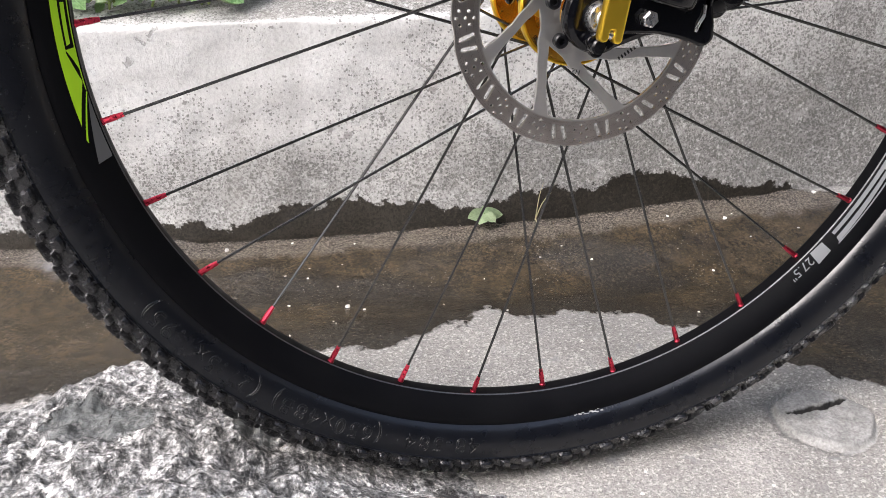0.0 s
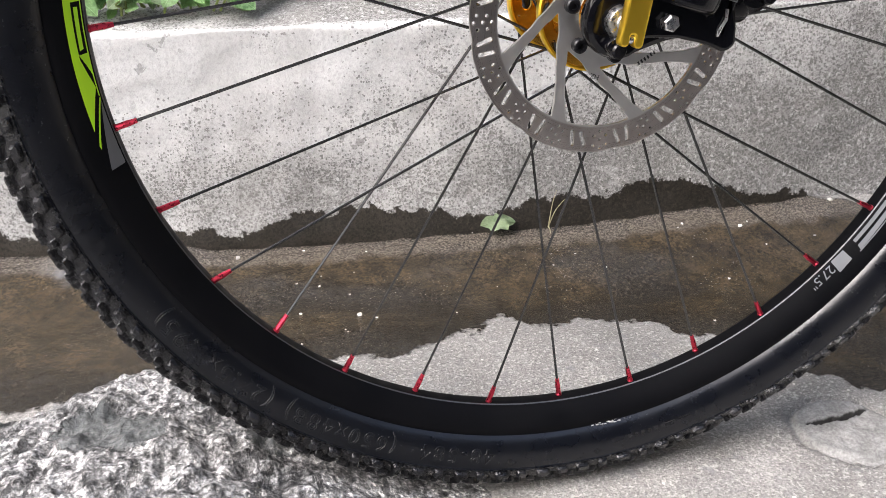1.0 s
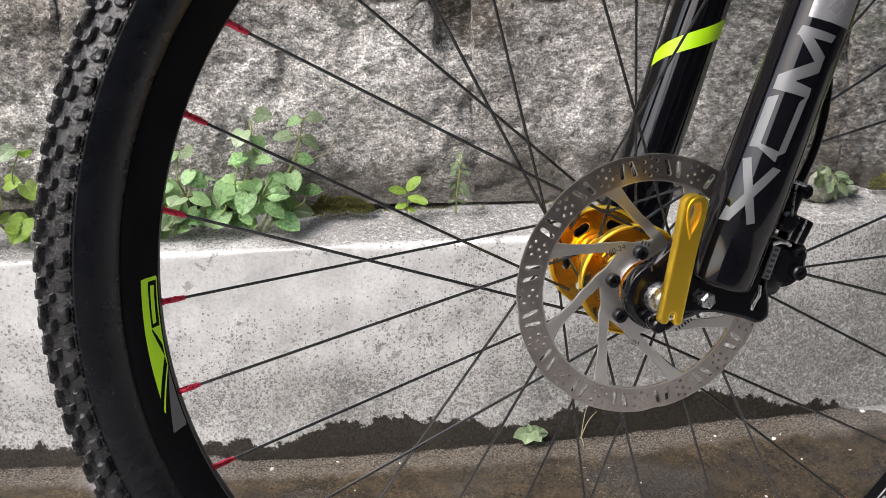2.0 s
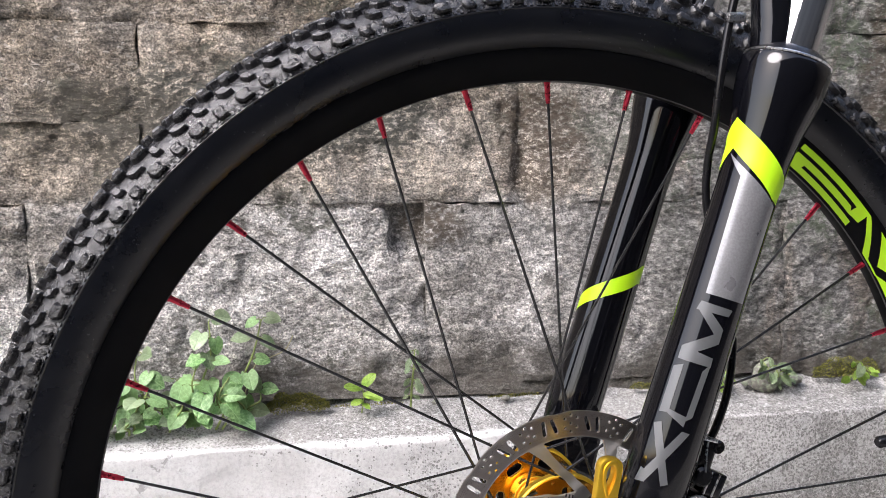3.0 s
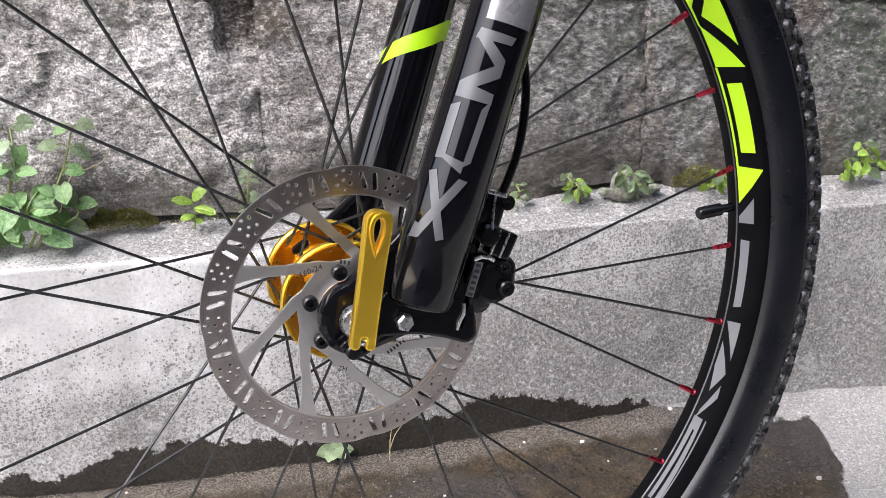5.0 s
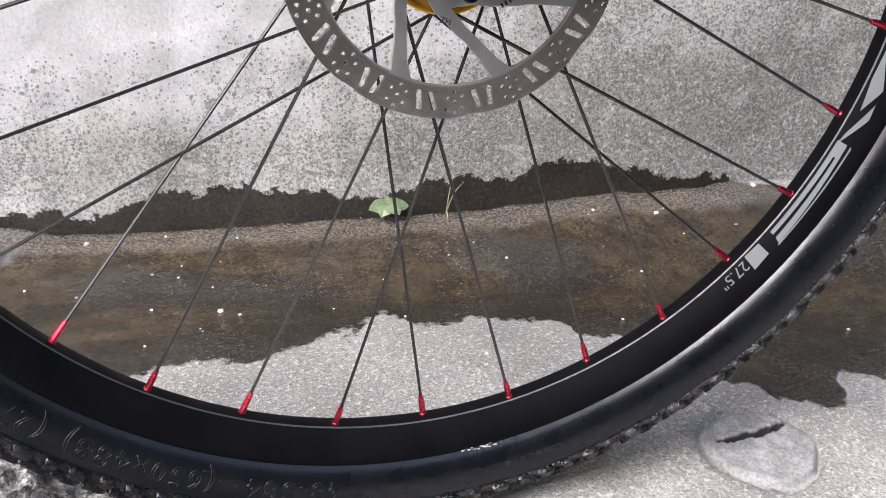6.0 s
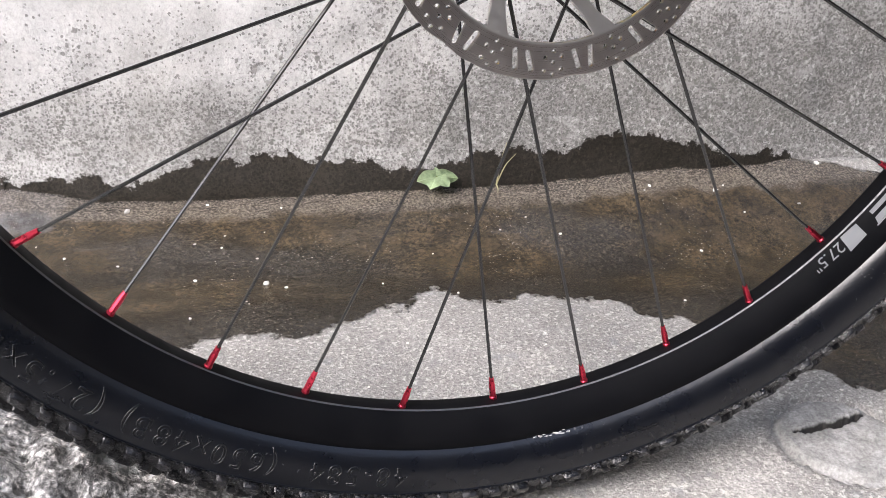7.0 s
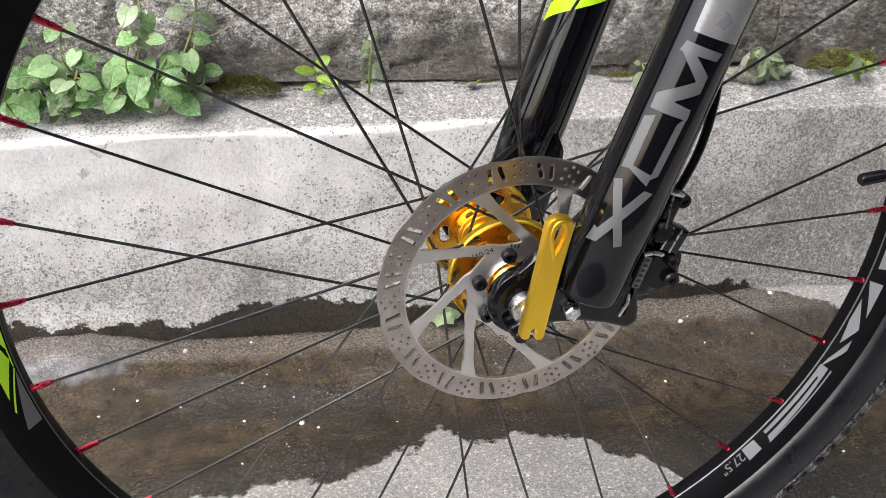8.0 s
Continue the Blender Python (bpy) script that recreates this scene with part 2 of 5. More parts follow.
# angle round the section, length, width, height, shift along, skew, nose
PITCHES = 132
STEP_ALONG = 2 * math.pi * 0.33 / PITCHES
ROWS_OF_TREAD = ((-70, 0.0082, 0.0058, 0.0030, 0.0, 0.0007, 0.25), (-48, 0.0066, 0.0054, 0.0033, 0.5, 0.0014, 0.3), (-28, 0.0086, 0.0052, 0.0038, 0.05, 0.0012, 0.3), (-9, 0.0064, 0.0046, 0.0042, 0.55, 0.0006, 0.4),
                 (9, 0.0076, 0.0048, 0.0042, 0.05, -0.0006, 0.4), (28, 0.0086, 0.0052, 0.0038, 0.5, -0.0012, 0.3), (48, 0.0066, 0.0054, 0.0033, 0.0, -0.0014, 0.3), (70, 0.0082, 0.0058, 0.0030, 0.5, -0.0007, 0.25))
wear = random.Random(21)
for psi, length, width, height, shift, skew, nose in ROWS_OF_TREAD[:2]:
    shapes = [finish(block(psi, length * a, width * b, height * c, shift * STEP_ALONG, skew * d, nose), "tread_block", TREAD) for a, b, c, d in ((1, 1, 1, 1), (0.72, 1.15, 0.88, 0.6), (1.05, 0.9, 0.97, 1.3), (0.8, 1.0, 0.82, 1.0))]
    for k in range(PITCHES):
        ob = part("tread_block", shapes[k % 2 + 2 * wear.randrange(2)], TREAD, tyre)
        ob.location = (0, 0, HUB)
        ob.rotation_euler = (0, radians(360 * k / PITCHES + wear.uniform(-0.15, 0.15)), 0)
rest_v, rest_f = [], []
for psi, length, width, height, shift, skew, nose in ROWS_OF_TREAD[2:]:
    for kind in (0, 1):
        bm = block(psi, length * (0.75 if kind else 1), width, height, shift * STEP_ALONG, skew, nose)
        bm.verts.index_update()
        vs, fs = [v.co.copy() for v in bm.verts], [[v.index for v in f.verts] for f in bm.faces]
        bm.free()
        for k in range(kind, PITCHES, 2):
            turn = Matrix.Translation((0, 0, HUB)) @ Matrix.Rotation(radians(360 * k / PITCHES), 4, "Y")
            base = len(rest_v)
            rest_v += [turn @ v for v in vs]
            rest_f += [[i + base for i in f] for f in fs]
rest = bpy.data.meshes.new("tread")
rest.from_pydata(rest_v, [], rest_f)
rest.materials.append(TREAD)
tagged(part("tread", rest, TREAD, tyre), kind="stuff")

# fine notched cord on the shoulder ridge
nub_v, nub_f = [], []
for k in range(520):
    a = 360 * k / 520
    corners = [wheel(r, a + d, y) for r, y in ((0.3126, -0.0246), (0.3148, -0.0226)) for d in (-0.16, 0.16)] + [wheel(r, a + d, y) for r, y in ((0.3120, -0.0234), (0.3140, -0.0212)) for d in (-0.2, 0.2)]
    base = len(nub_v)
    nub_v += corners
    nub_f += [[base + i for i in f] for f in ((0, 1, 3, 2), (0, 4, 5, 1), (2, 3, 7, 6), (0, 2, 6, 4), (1, 5, 7, 3))]
nubs = bpy.data.meshes.new("shoulder_cord")
nubs.from_pydata(nub_v, [], nub_f)
nubs.materials.append(TREAD)
tagged(part("shoulder_cord", nubs, TREAD, tyre), kind="stuff")


def tyre_skin(r):
    """How far the near sidewall stands out at radius r."""
    for (r0, y0), (r1, y1) in zip(half, half[1:]):
        if r <= r1:
            return -(y0 + (y1 - y0) * (r - r0) / (r1 - r0))
    return -half[-1][1]


def ring_text(text, start, r, size, spread_out=1.0):
    """Raised letters on the near sidewall, their tops outwards; start: the wheel's angle at which the first letter begins."""
    cu = bpy.data.curves.new("t", "FONT")
    cu.body, cu.size, cu.resolution_u, cu.space_character = text, size, 3, spread_out
    cu.fill_mode, cu.bevel_depth, cu.bevel_resolution = "NONE", 0.00030, 1      # embossed outlines
    ob = bpy.data.objects.new("t", cu)
    scene.collection.objects.link(ob)
    me = bpy.data.meshes.new_from_object(ob.evaluated_get(bpy.context.evaluated_depsgraph_get()))
    bpy.data.objects.remove(ob)
    for v in me.vertices:
        rr = r + v.co.y
        v.co = wheel(rr, start - math.degrees(v.co.x / r), tyre_skin(rr) - 0.0001 - v.co.z)
    me.materials.clear()
    me.materials.append(RUBBER)
    return me


for text, a in (("48-584", 260.4), ("(650x48B)", 246.9), ("(27.5x1.95)", 229.6)):
    part("lettering", ring_text(text, a, 0.2968, 0.0150, 1.28), RUBBER, tyre, "raised black size marking")


def ring_bars(spans, r0, r1, material, lift):
    """Plain bars on the near sidewall: spans of angles."""
    bm = bmesh.new()
    for a0, a1 in spans:
        grid = [[bm.verts.new(wheel(r, a0 + (a1 - a0) * k / 6, tyre_skin(r) - lift)) for k in range(7)] for r in (r0, 0.5 * (r0 + r1), r1)]
        for i in range(2):
            for k in range(6):
                bm.faces.new((grid[i][k], grid[i][k + 1], grid[i + 1][k + 1], grid[i + 1][k]))
    return bm


part("small_marking", ring_bars([(279.2 + 0.95 * k, 279.8 + 0.95 * k) for k in range(6)], 0.2995, 0.3025, TREAD, 0.0004), TREAD, tyre, "small raised marking")
part("small_marking", ring_bars([(196 + 1.5 * k, 197.1 + 1.5 * k) for k in range(10)], 0.2995, 0.3065, RUBBER, 0.0004), RUBBER, tyre, "worn raised marking")
part("direction_arrow", ring_bars([(284.6, 288.6)], 0.2998, 0.3004, TREAD, 0.0004), TREAD, tyre, "raised arrow line")
part("direction_arrow", ring_bars([(286.2, 288.6)], 0.3012, 0.3018, TREAD, 0.0004), TREAD, tyre, "raised arrow line")

# torn pale scuff where the tyre meets the rim
bm = bmesh.new()
for k in range(26):
    a, r = wear.uniform(274.6, 278.6), wear.uniform(0.2886, 0.2904)
    c, s = wheel(r, a, tyre_skin(r) - 0.0004), wear.uniform(0.0005, 0.0013)
    ring = [bm.verts.new(c + Vector((s * 1.6 * math.cos(q) * wear.uniform(0.6, 1.2), -wear.uniform(0.0, 0.0006), s * 0.7 * math.sin(q) * wear.uniform(0.6, 1.2)))) for q in (0, 1.05, 2.1, 3.14, 4.19, 5.24)]
    tip = bm.verts.new(c + Vector((0, -0.0008, 0)))
    for i in range(6):
        bm.faces.new((ring[i], ring[(i + 1) % 6], tip))
part("scuff", bm, mat("scuffed_rubber", (0.30, 0.30, 0.30), 0.8), tyre, "torn pale scuff beside the rim", False)

# rim with a rounded inner bed
rim_half = [(0.2895, 0.0118), (0.2908, 0.0128), (0.2910, 0.0140), (0.2902, 0.0150), (0.2880, 0.0153), (0.2845, 0.0142), (0.2785, 0.0106), (0.2718, 0.0054), (0.2712, 0.0048), (0.2710, 0.0040)]
rim_profile = [(r, -y) for r, y in rim_half] + [(0.2709, 0)] + [(r, y) for r, y in reversed(rim_half)] + [(0.2840, 0.0)]
rim = part("rim", lathe(rim_profile, 240, (0, 0, HUB)), RIM, bike, "satin black alloy rim")

# spokes and nipples, three-cross
FLANGE_R, NEAR_Y, FAR_Y = 0.0290, -0.0215, 0.0330
for k in range(32):
    a = TURN0 + 11.25 * k
    near = k % 2 == 1
    swing = -67.5 if k % 4 in (0, 1) else 67.5
    y = NEAR_Y if near else FAR_Y
    foot = wheel(0.2712, a, -0.0015 if near else 0.0015)
    head = wheel(FLANGE_R, a + swing, y + (0.0025 if k % 4 in (0, 3) else -0.0025))
    d = (head - foot).normalized()
    part("spoke", tube([foot + d * 0.008, head], 0.00090, 8), SPOKE, bike)
    neck = foot + d * 0.0130
    part("nipple", tube([foot - d * 0.001, foot + d * 0.0012, foot + d * 0.0016, foot + d * 0.0085, foot + d * 0.0095, neck],
                        [0.0022, 0.0022, 0.0018, 0.0018, 0.0016, 0.0014], 8), RED, rim, "red anodised spoke nipple")

# valve
va = TURN0 + 11.25 * 16.5
part("valve", tube([wheel(0.272, va), wheel(0.262, va), wheel(0.2615, va), wheel(0.246, va), wheel(0.2445, va)],
                   [0.0028, 0.0028, 0.0042, 0.0042, 0.003], 12), BLACK_SATIN, rim, "black valve with its cap")

# decals on the rim's near face: shapes of (share of the face's height, angle) corners
FACE = ((0.2718, 0.0054), (0.2785, 0.0106), (0.2845, 0.0142), (0.2880, 0.0153))


def rim_face(r):
    for (r0, y0), (r1, y1) in zip(FACE, FACE[1:]):
        if r <= r1:
            break
    return -(y0 + (y1 - y0) * (r - r0) / (r1 - r0)) - 0.0003


def rim_decal(shapes, r0=0.2720, r1=0.2864):
    bm = bmesh.new()
    for shape in shapes:
        c = [shape[0], shape[1], shape[2], shape[3] if len(shape) > 3 else shape[2]]
        n, m = 10, 4
        grid = []
        for i in range(n + 1):
            row = []
            for j in range(m + 1):
                f, g = i / n, j / m
                w = (c[0][0] * (1 - g) + c[1][0] * g) * (1 - f) + (c[3][0] * (1 - g) + c[2][0] * g) * f
                a = (c[0][1] * (1 - g) + c[1][1] * g) * (1 - f) + (c[3][1] * (1 - g) + c[2][1] * g) * f
                r = r0 + (r1 - r0) * max(0.0, min(1.05, w))
                row.append(bm.verts.new(wheel(r, a, rim_face(r))))
            grid.append(row)
        for i in range(n):
            for j in range(m):
                bm.faces.new((grid[i][j], grid[i][j + 1], grid[i + 1][j + 1], grid[i + 1][j]))
    bmesh.ops.remove_doubles(bm, verts=bm.verts, dist=1e-6)
    return bm


GREEN_RIGHT = {
    "corner": [((1.0, 57.8), (1.0, 56.5), (0.3, 56.5), (0.15, 57.2)), ((0.0, 57.0), (0.2, 56.6), (0.2, 56.0), (0.0, 56.2))],
    "bar": [((0.76, 54.8), (1.0, 54.8), (1.0, 40.7), (0.76, 41.2)), ((0.38, 54.8), (0.62, 54.6), (0.62, 43.5), (0.38, 42.5)), ((0.38, 43.0), (0.80, 43.0), (0.80, 41.0), (0.45, 40.9)),
             ((0.05, 55.1), (0.26, 54.8), (0.26, 41.6), (0.05, 41.4)), ((0.05, 55.1), (0.62, 54.6), (0.62, 52.4), (0.05, 52.6))],
    "stroke": [((0.86, 41.1), (1.0, 40.7), (0.52, 37.8), (0.36, 38.3)), ((0.36, 38.3), (0.52, 37.8), (0.06, 35.1), (0.0, 36.4)), ((0.0, 36.4), (0.07, 35.1), (0.05, 32.2), (0.0, 32.5))],
    "upper_wedge": [((1.0, 38.0), (1.0, 28.1), (0.22, 33.6))],
    "lower_wedge": [((0.03, 32.6), (1.0, 25.2), (0.03, 26.5))],
    "long_bar": [((0.20, 23.9), (0.70, 23.4), (0.70, 13.8), (0.20, 14.2))],
    "edge_line": [((0.0, 26.5), (0.07, 26.3), (0.07, 11.8), (0.0, 11.7))],
    "tip": [((0.0, 12.4), (0.92, 11.4), (0.0, 7.1))],
}
GREY_RIGHT = {
    "grey_wedge": [((0.92, 7.7), (0.92, 4.1), (0.0, 4.3), (0.0, 5.2))],
    "grey_bar": [((0.15, 1.9), (0.70, 1.7), (0.70, -7.7), (0.22, -7.9))],
    "grey_blade": [((0.05, -10.0), (0.95, -10.0), (0.95, -15.5)), ((0.1, -13.0), (0.92, -17.5), (0.30, -20.5), (0.06, -16.6))],
    "grey_stroke": [((0.90, -19.2), (1.0, -21.1), (0.12, -25.0), (0.22, -23.5))],
    "grey_strip": [((0.06, -24.6), (0.34, -24.7), (0.34, -38.3), (0.10, -38.3)), ((0.46, -24.7), (0.66, -24.7), (0.92, -38.7), (0.55, -38.4)), ((0.06, -24.6), (0.66, -24.7), (0.66, -26.6), (0.06, -26.6)),
                  ((0.86, -24.7), (0.98, -24.9), (1.0, -38.9), (0.92, -38.9))],
    "grey_block": [((0.05, -40.3), (0.90, -40.4), (0.98, -43.0), (0.0, -42.7))],
}
GREEN_LEFT = {
    "outer_bar": [((0.95, 177.3), (0.55, 177.1), (0.55, 183.5), (0.98, 184.1)), ((0.95, 177.3), (0.05, 177.0), (0.05, 177.5), (0.95, 177.7))],
    "inner_bar": [((0.42, 178.1), (0.20, 178.1), (0.22, 182.5), (0.44, 182.7))],
    "edge_line": [((0.06, 177.2), (0.0, 177.2), (0.0, 187.9), (0.06, 187.7))],
    "wedge": [((0.98, 183.7), (0.55, 183.5), (0.08, 186.8), (0.95, 191.4)), ((0.55, 183.1), (0.04, 183.0), (0.04, 185.5), (0.28, 184.2))],
    "stroke": [((0.04, 187.9), (0.0, 188.1), (0.95, 193.4), (1.0, 193.0))],
}
for table_of_shapes, material, r1, said in ((GREEN_RIGHT, GREEN, 0.2864, "fluorescent green decal shape"), (GREY_RIGHT, GREY, 0.2800, "pale grey decal shape"), (GREEN_LEFT, GREEN, 0.2800, "fluorescent green decal shape")):
    for name, shapes in table_of_shapes.items():
        for shape in shapes:
            part(name, rim_decal([shape], 0.2720, r1), material, rim, said)
part("grey_tab", rim_decal([((0.0, 188.3), (0.0, 190.0), (0.05, 195.9), (0.92, 196.0)), ((0.0, 188.6), (0.0, 195.6), (0.05, 195.9), (0.45, 193.0))], 0.2720, 0.2800), DARKGREY, rim, "dark grey decal tab")


def rim_text(text, start, r, size):
    cu = bpy.data.curves.new("t", "FONT")
    cu.body, cu.size, cu.resolution_u = text, size, 2
    ob = bpy.data.objects.new("t", cu)
    scene.collection.objects.link(ob)
    me = bpy.data.meshes.new_from_object(ob.evaluated_get(bpy.context.evaluated_depsgraph_get()))
    bpy.data.objects.remove(ob)
    for v in me.vertices:
        rr = r + v.co.y * 0.72
        v.co = wheel(rr, start - math.degrees(v.co.x / r), rim_face(rr) - 0.0001)
    me.materials.clear()
    me.materials.append(GREY)
    return me


part("size_marking", rim_text('27.5"', 316.9, 0.2728, 0.0098), GREY, rim, "pale grey size marking")
part("rim_lip", lathe([(0.2900, -0.0152), (0.2912, -0.0151), (0.2916, -0.0143), (0.2908, -0.0138)], 240, (0, 0, HUB)), BLACK_SATIN, rim, "rounded lip of the rim")
# thin paler edge of the inner bed
part("bright_edge", lathe([(0.27085, -0.0043), (0.2710, -0.0048), (0.2714, -0.0052), (0.2712, -0.0045)], 240, (0, 0, HUB)), EDGE, rim, "thin bright edge line")

# hub
hub_profile = [(0.0105, -0.040), (0.0150, -0.0395), (0.0155, -0.0270), (0.0160, -0.0240), (0.0140, -0.0195), (0.0118, -0.010), (0.0112, 0.008), (0.0125, 0.022),
               (0.0160, 0.0310), (0.0165, 0.0350), (0.0150, 0.0420), (0.0100, 0.0440), (0.0060, 0.0445), (0.0060, -0.0400)]
hub = part("hub", lathe(hub_profile, 48, (0, 0, HUB)), AMBER, bike, "gold anodised hub")


def circle(r, n=32, cx=0.0, cy=0.0):
    return [(cx + r * math.cos(2 * math.pi * k / n), cy + r * math.sin(2 * math.pi * k / n)) for k in range(n)]


def oval(r, a, length, width, lean=0.0, n=14):
    """A slot at radius r and angle a (degrees), its length across the radius turned by lean."""
    t = radians(a + lean)
    cx, cy = r * math.cos(radians(a)), r * math.sin(radians(a))
    out = []
    for k in range(n):
        f = 2 * math.pi * k / n
        u, v = 0.5 * width * math.cos(f), 0.5 * width * math.sin(f)
        u += 0.5 * (length - width) * (1 if u > 1e-9 else -1)
        out.append((cx + u * math.cos(t) - v * math.sin(t), cy + u * math.sin(t) + v * math.cos(t)))
    return out


AXLE = Matrix(((1, 0, 0, 0), (0, 0, 1, 0), (0, 1, 0, HUB), (0, 0, 0, 1)))   # plate x -> x, plate y -> z, plate z -> y


def on_axle(y):
    return Matrix.Translation((0, y, 0)) @ AXLE


for y, base in ((NEAR_Y, TURN0 + 11.25 - 67.5), (FAR_Y, TURN0 - 67.5)):
    holes = [circle(0.0011, 8, FLANGE_R * math.cos(radians(base + 22.5 * k)), FLANGE_R * math.sin(radians(base + 22.5 * k))) for k in range(16)]
    holes += [oval(0.0222, base + 11 + 60 * k, 0.0125, 0.0072, 90, 20) for k in range(6)]
    flange = part("hub_flange", plate("hub_flange", circle(0.0325, 64), [circle(0.0100, 32)] + holes, 0.0026, 0.0006, AMBER, on_axle(y)), AMBER, hub, "amber hub flange with oval holes")
    part("flange_lip", lathe([(0.0318, y - 0.0022), (0.0330, y - 0.0028), (0.0340, y - 0.0020), (0.0340, y + 0.0020), (0.0330, y + 0.0028), (0.0318, y + 0.0022)], 64, (0, 0, HUB)), GOLD, flange, "bright rounded lip")
for y in (-0.0150, -0.0120, 0.0190, 0.0240):
    part("shell_ring", lathe([(0.0115, y - 0.0011), (0.0152, y - 0.0009), (0.0156, y), (0.0152, y + 0.0009), (0.0115, y + 0.0011)], 40, (0, 0, HUB)), GOLD, hub, "turned bright ring")

# brake disc
DISC_Y, DISC_R = -0.0380, 0.0772
ARM_END = [22 + 45 * k for k in range(8)]                # where each swept arm meets the ring
SWEEP = ((0.0225, 66), (0.0245, 56), (0.0277, 39), (0.0340, 23.5), (0.0430, 11.5), (0.0520, 5), (0.0618, 0))


def arm_side(r, end, side):
    """The angle of one side of an arm at radius r."""
    for (r0, d0), (r1, d1) in zip(SWEEP, SWEEP[1:]):
        if r <= r1:
            break
    lag, slope = d0 + (d1 - d0) * (r - r0) / (r1 - r0), radians(d1 - d0) / (r1 - r0)
    wide = 0.0052 + 0.0030 * sm(0.050, 0.0618, r) + 0.0012 * sm(0.036, 0.028, r)
    return end - lag + side * math.degrees(0.5 * wide * math.sqrt(1 + (r * slope) ** 2) / r)


def sm(a, b, v):
    f = max(0.0, min(1.0, (v - a) / (b - a)))
    return f * f * (3 - 2 * f)


def disc():
    outer = []
    for k in range(192):
        a = 360 * k / 192
        r = DISC_R - 0.0010 * max(0, math.sin(radians(a * 8 + 30))) ** 6
        outer.append((r * math.cos(radians(a)), r * math.sin(radians(a))))
    holes = [circle(0.0165, 40)]
    pol = lambda r, a: (r * math.cos(radians(a)), r * math.sin(radians(a)))
    for k in range(8):
        e0, e1 = ARM_END[k], ARM_END[k] + 45
        rs = [0.0280 + (0.0618 - 0.0280) * j / 9 for j in range(10)]
        rs = [r for r in rs if arm_side(r, e1, -1) - arm_side(r, e0, 1) > 4]
        a0, a1 = arm_side(rs[-1], e0, 1), arm_side(rs[-1], e1, -1)
        pts = [pol(r, arm_side(r, e0, 1)) for r in rs]
        pts += [pol(0.0622, a0 + (a1 - a0) * j / 6) for j in range(1, 6)]
        pts += [pol(r, arm_side(r, e1, -1)) for r in reversed(rs)]
        holes.append(rounded(pts, 0.0016, 3))
    for k in range(16):
        a = 22.5 * k + 1.0
        for da, r in ((-3.0, 0.0735), (-3.0, 0.0680), (0, 0.0752), (0, 0.0700), (0, 0.0652), (3.0, 0.0730), (3.0, 0.0676)):
            holes.append(circle(0.00115, 9, *pol(r, a + da)))
        for da, lean in ((8.6, 14), (13.9, 24 if k % 2 else -6)):
            holes.append(oval(0.0698, a + da, 0.0100, 0.0030, lean))
    return plate("brake_disc", outer, holes, 0.0019, 0.0002, STEEL, on_axle(DISC_Y))


disc_ob = part("brake_disc", disc(), STEEL, bike, "drilled steel brake disc")
for k in range(6):
    a = 104 + 60 * k
    c = wheel(0.022, a)
    bolt = lathe([(0.0018, -0.0038), (0.0018, -0.0045), (0.0033, -0.0045), (0.0041, -0.0038), (0.0041, -0.0008), (0.0041, 0.0), (0.0, 0.0), (0.0, -0.0025), (0.0017, -0.0025)],
                 16, (c.x, DISC_Y - 0.001, c.z))
    part("bolt", bolt, BLACK_SATIN, disc_ob, "black socket-head bolt")

# etched marks along the arms: bars, and the figures that can be read


def etched(text, a, r, turn, size):
    cu = bpy.data.curves.new("t", "FONT")
    cu.body, cu.size, cu.resolution_u, cu.align_x, cu.align_y, cu.extrude = text, size, 2, "CENTER", "CENTER", 0.0001
    ob = bpy.data.objects.new("t", cu)
    scene.collection.objects.link(ob)
    me = bpy.data.meshes.new_from_object(ob.evaluated_get(bpy.context.evaluated_depsgraph_get()))
    bpy.data.objects.remove(ob)
    me.transform(Matrix.Translation(wheel(r, a, DISC_Y - 0.00105)) @ Matrix.Rotation(radians(90), 4, "X") @ Matrix.Rotation(radians(turn), 4, "Z"))
    me.materials.clear()
    me.materials.append(INK)
    return me


part("etched_figures", etched("160-24", 131, 0.0305, 18, 0.0046), INK, disc_ob, "small dark etched figures")
part("etched_figures", etched("HZ", 262, 0.0335, 165, 0.0040), INK, disc_ob, "small dark etched figures")
for a, r, n, turn in ((318, 0.0355, 6, 75), (96, 0.0265, 3, 70)):
    c = wheel(r, a, DISC_Y - 0.00105)
    t = radians(a + turn)
    for k in range(n):
        q = c + Vector((math.cos(t), 0, math.sin(t))) * (k - n / 2) * 0.0021
        part("etched_mark", box((0.0010, 0.0002, 0.0021), q, 0.0, Matrix.Rotation(-t, 4, "Y")), INK, disc_ob, "small dark etched mark")


# ---- fork ----
FORK_X, FORK_Z, FORK_LEAN = 0.0490, 0.407, 0.318


def fork_axis(z, y):
    return Vector((FORK_X + FORK_LEAN * (z - FORK_Z), y, z))


FORK_BACK = Vector((1, 0, -FORK_LEAN)).normalized()      # away from the wheel's front, square to the leg
LEG = ((0.3486, 0.0150), (0.3490, 0.0176), (0.3530, 0.0181), (0.3600, 0.0182), (0.3780, 0.0185), (0.3790, 0.0189), (0.4000, 0.0190), (0.4300, 0.0187), (0.4600, 0.0181), (0.5000, 0.0176), (0.5450, 0.0175),
       (0.5640, 0.0182), (0.5780, 0.0202), (0.5900, 0.0227), (0.5990, 0.0244), (0.6080, 0.0250), (0.6142, 0.0250), (0.6160, 0.0238), (0.6164, 0.0170))


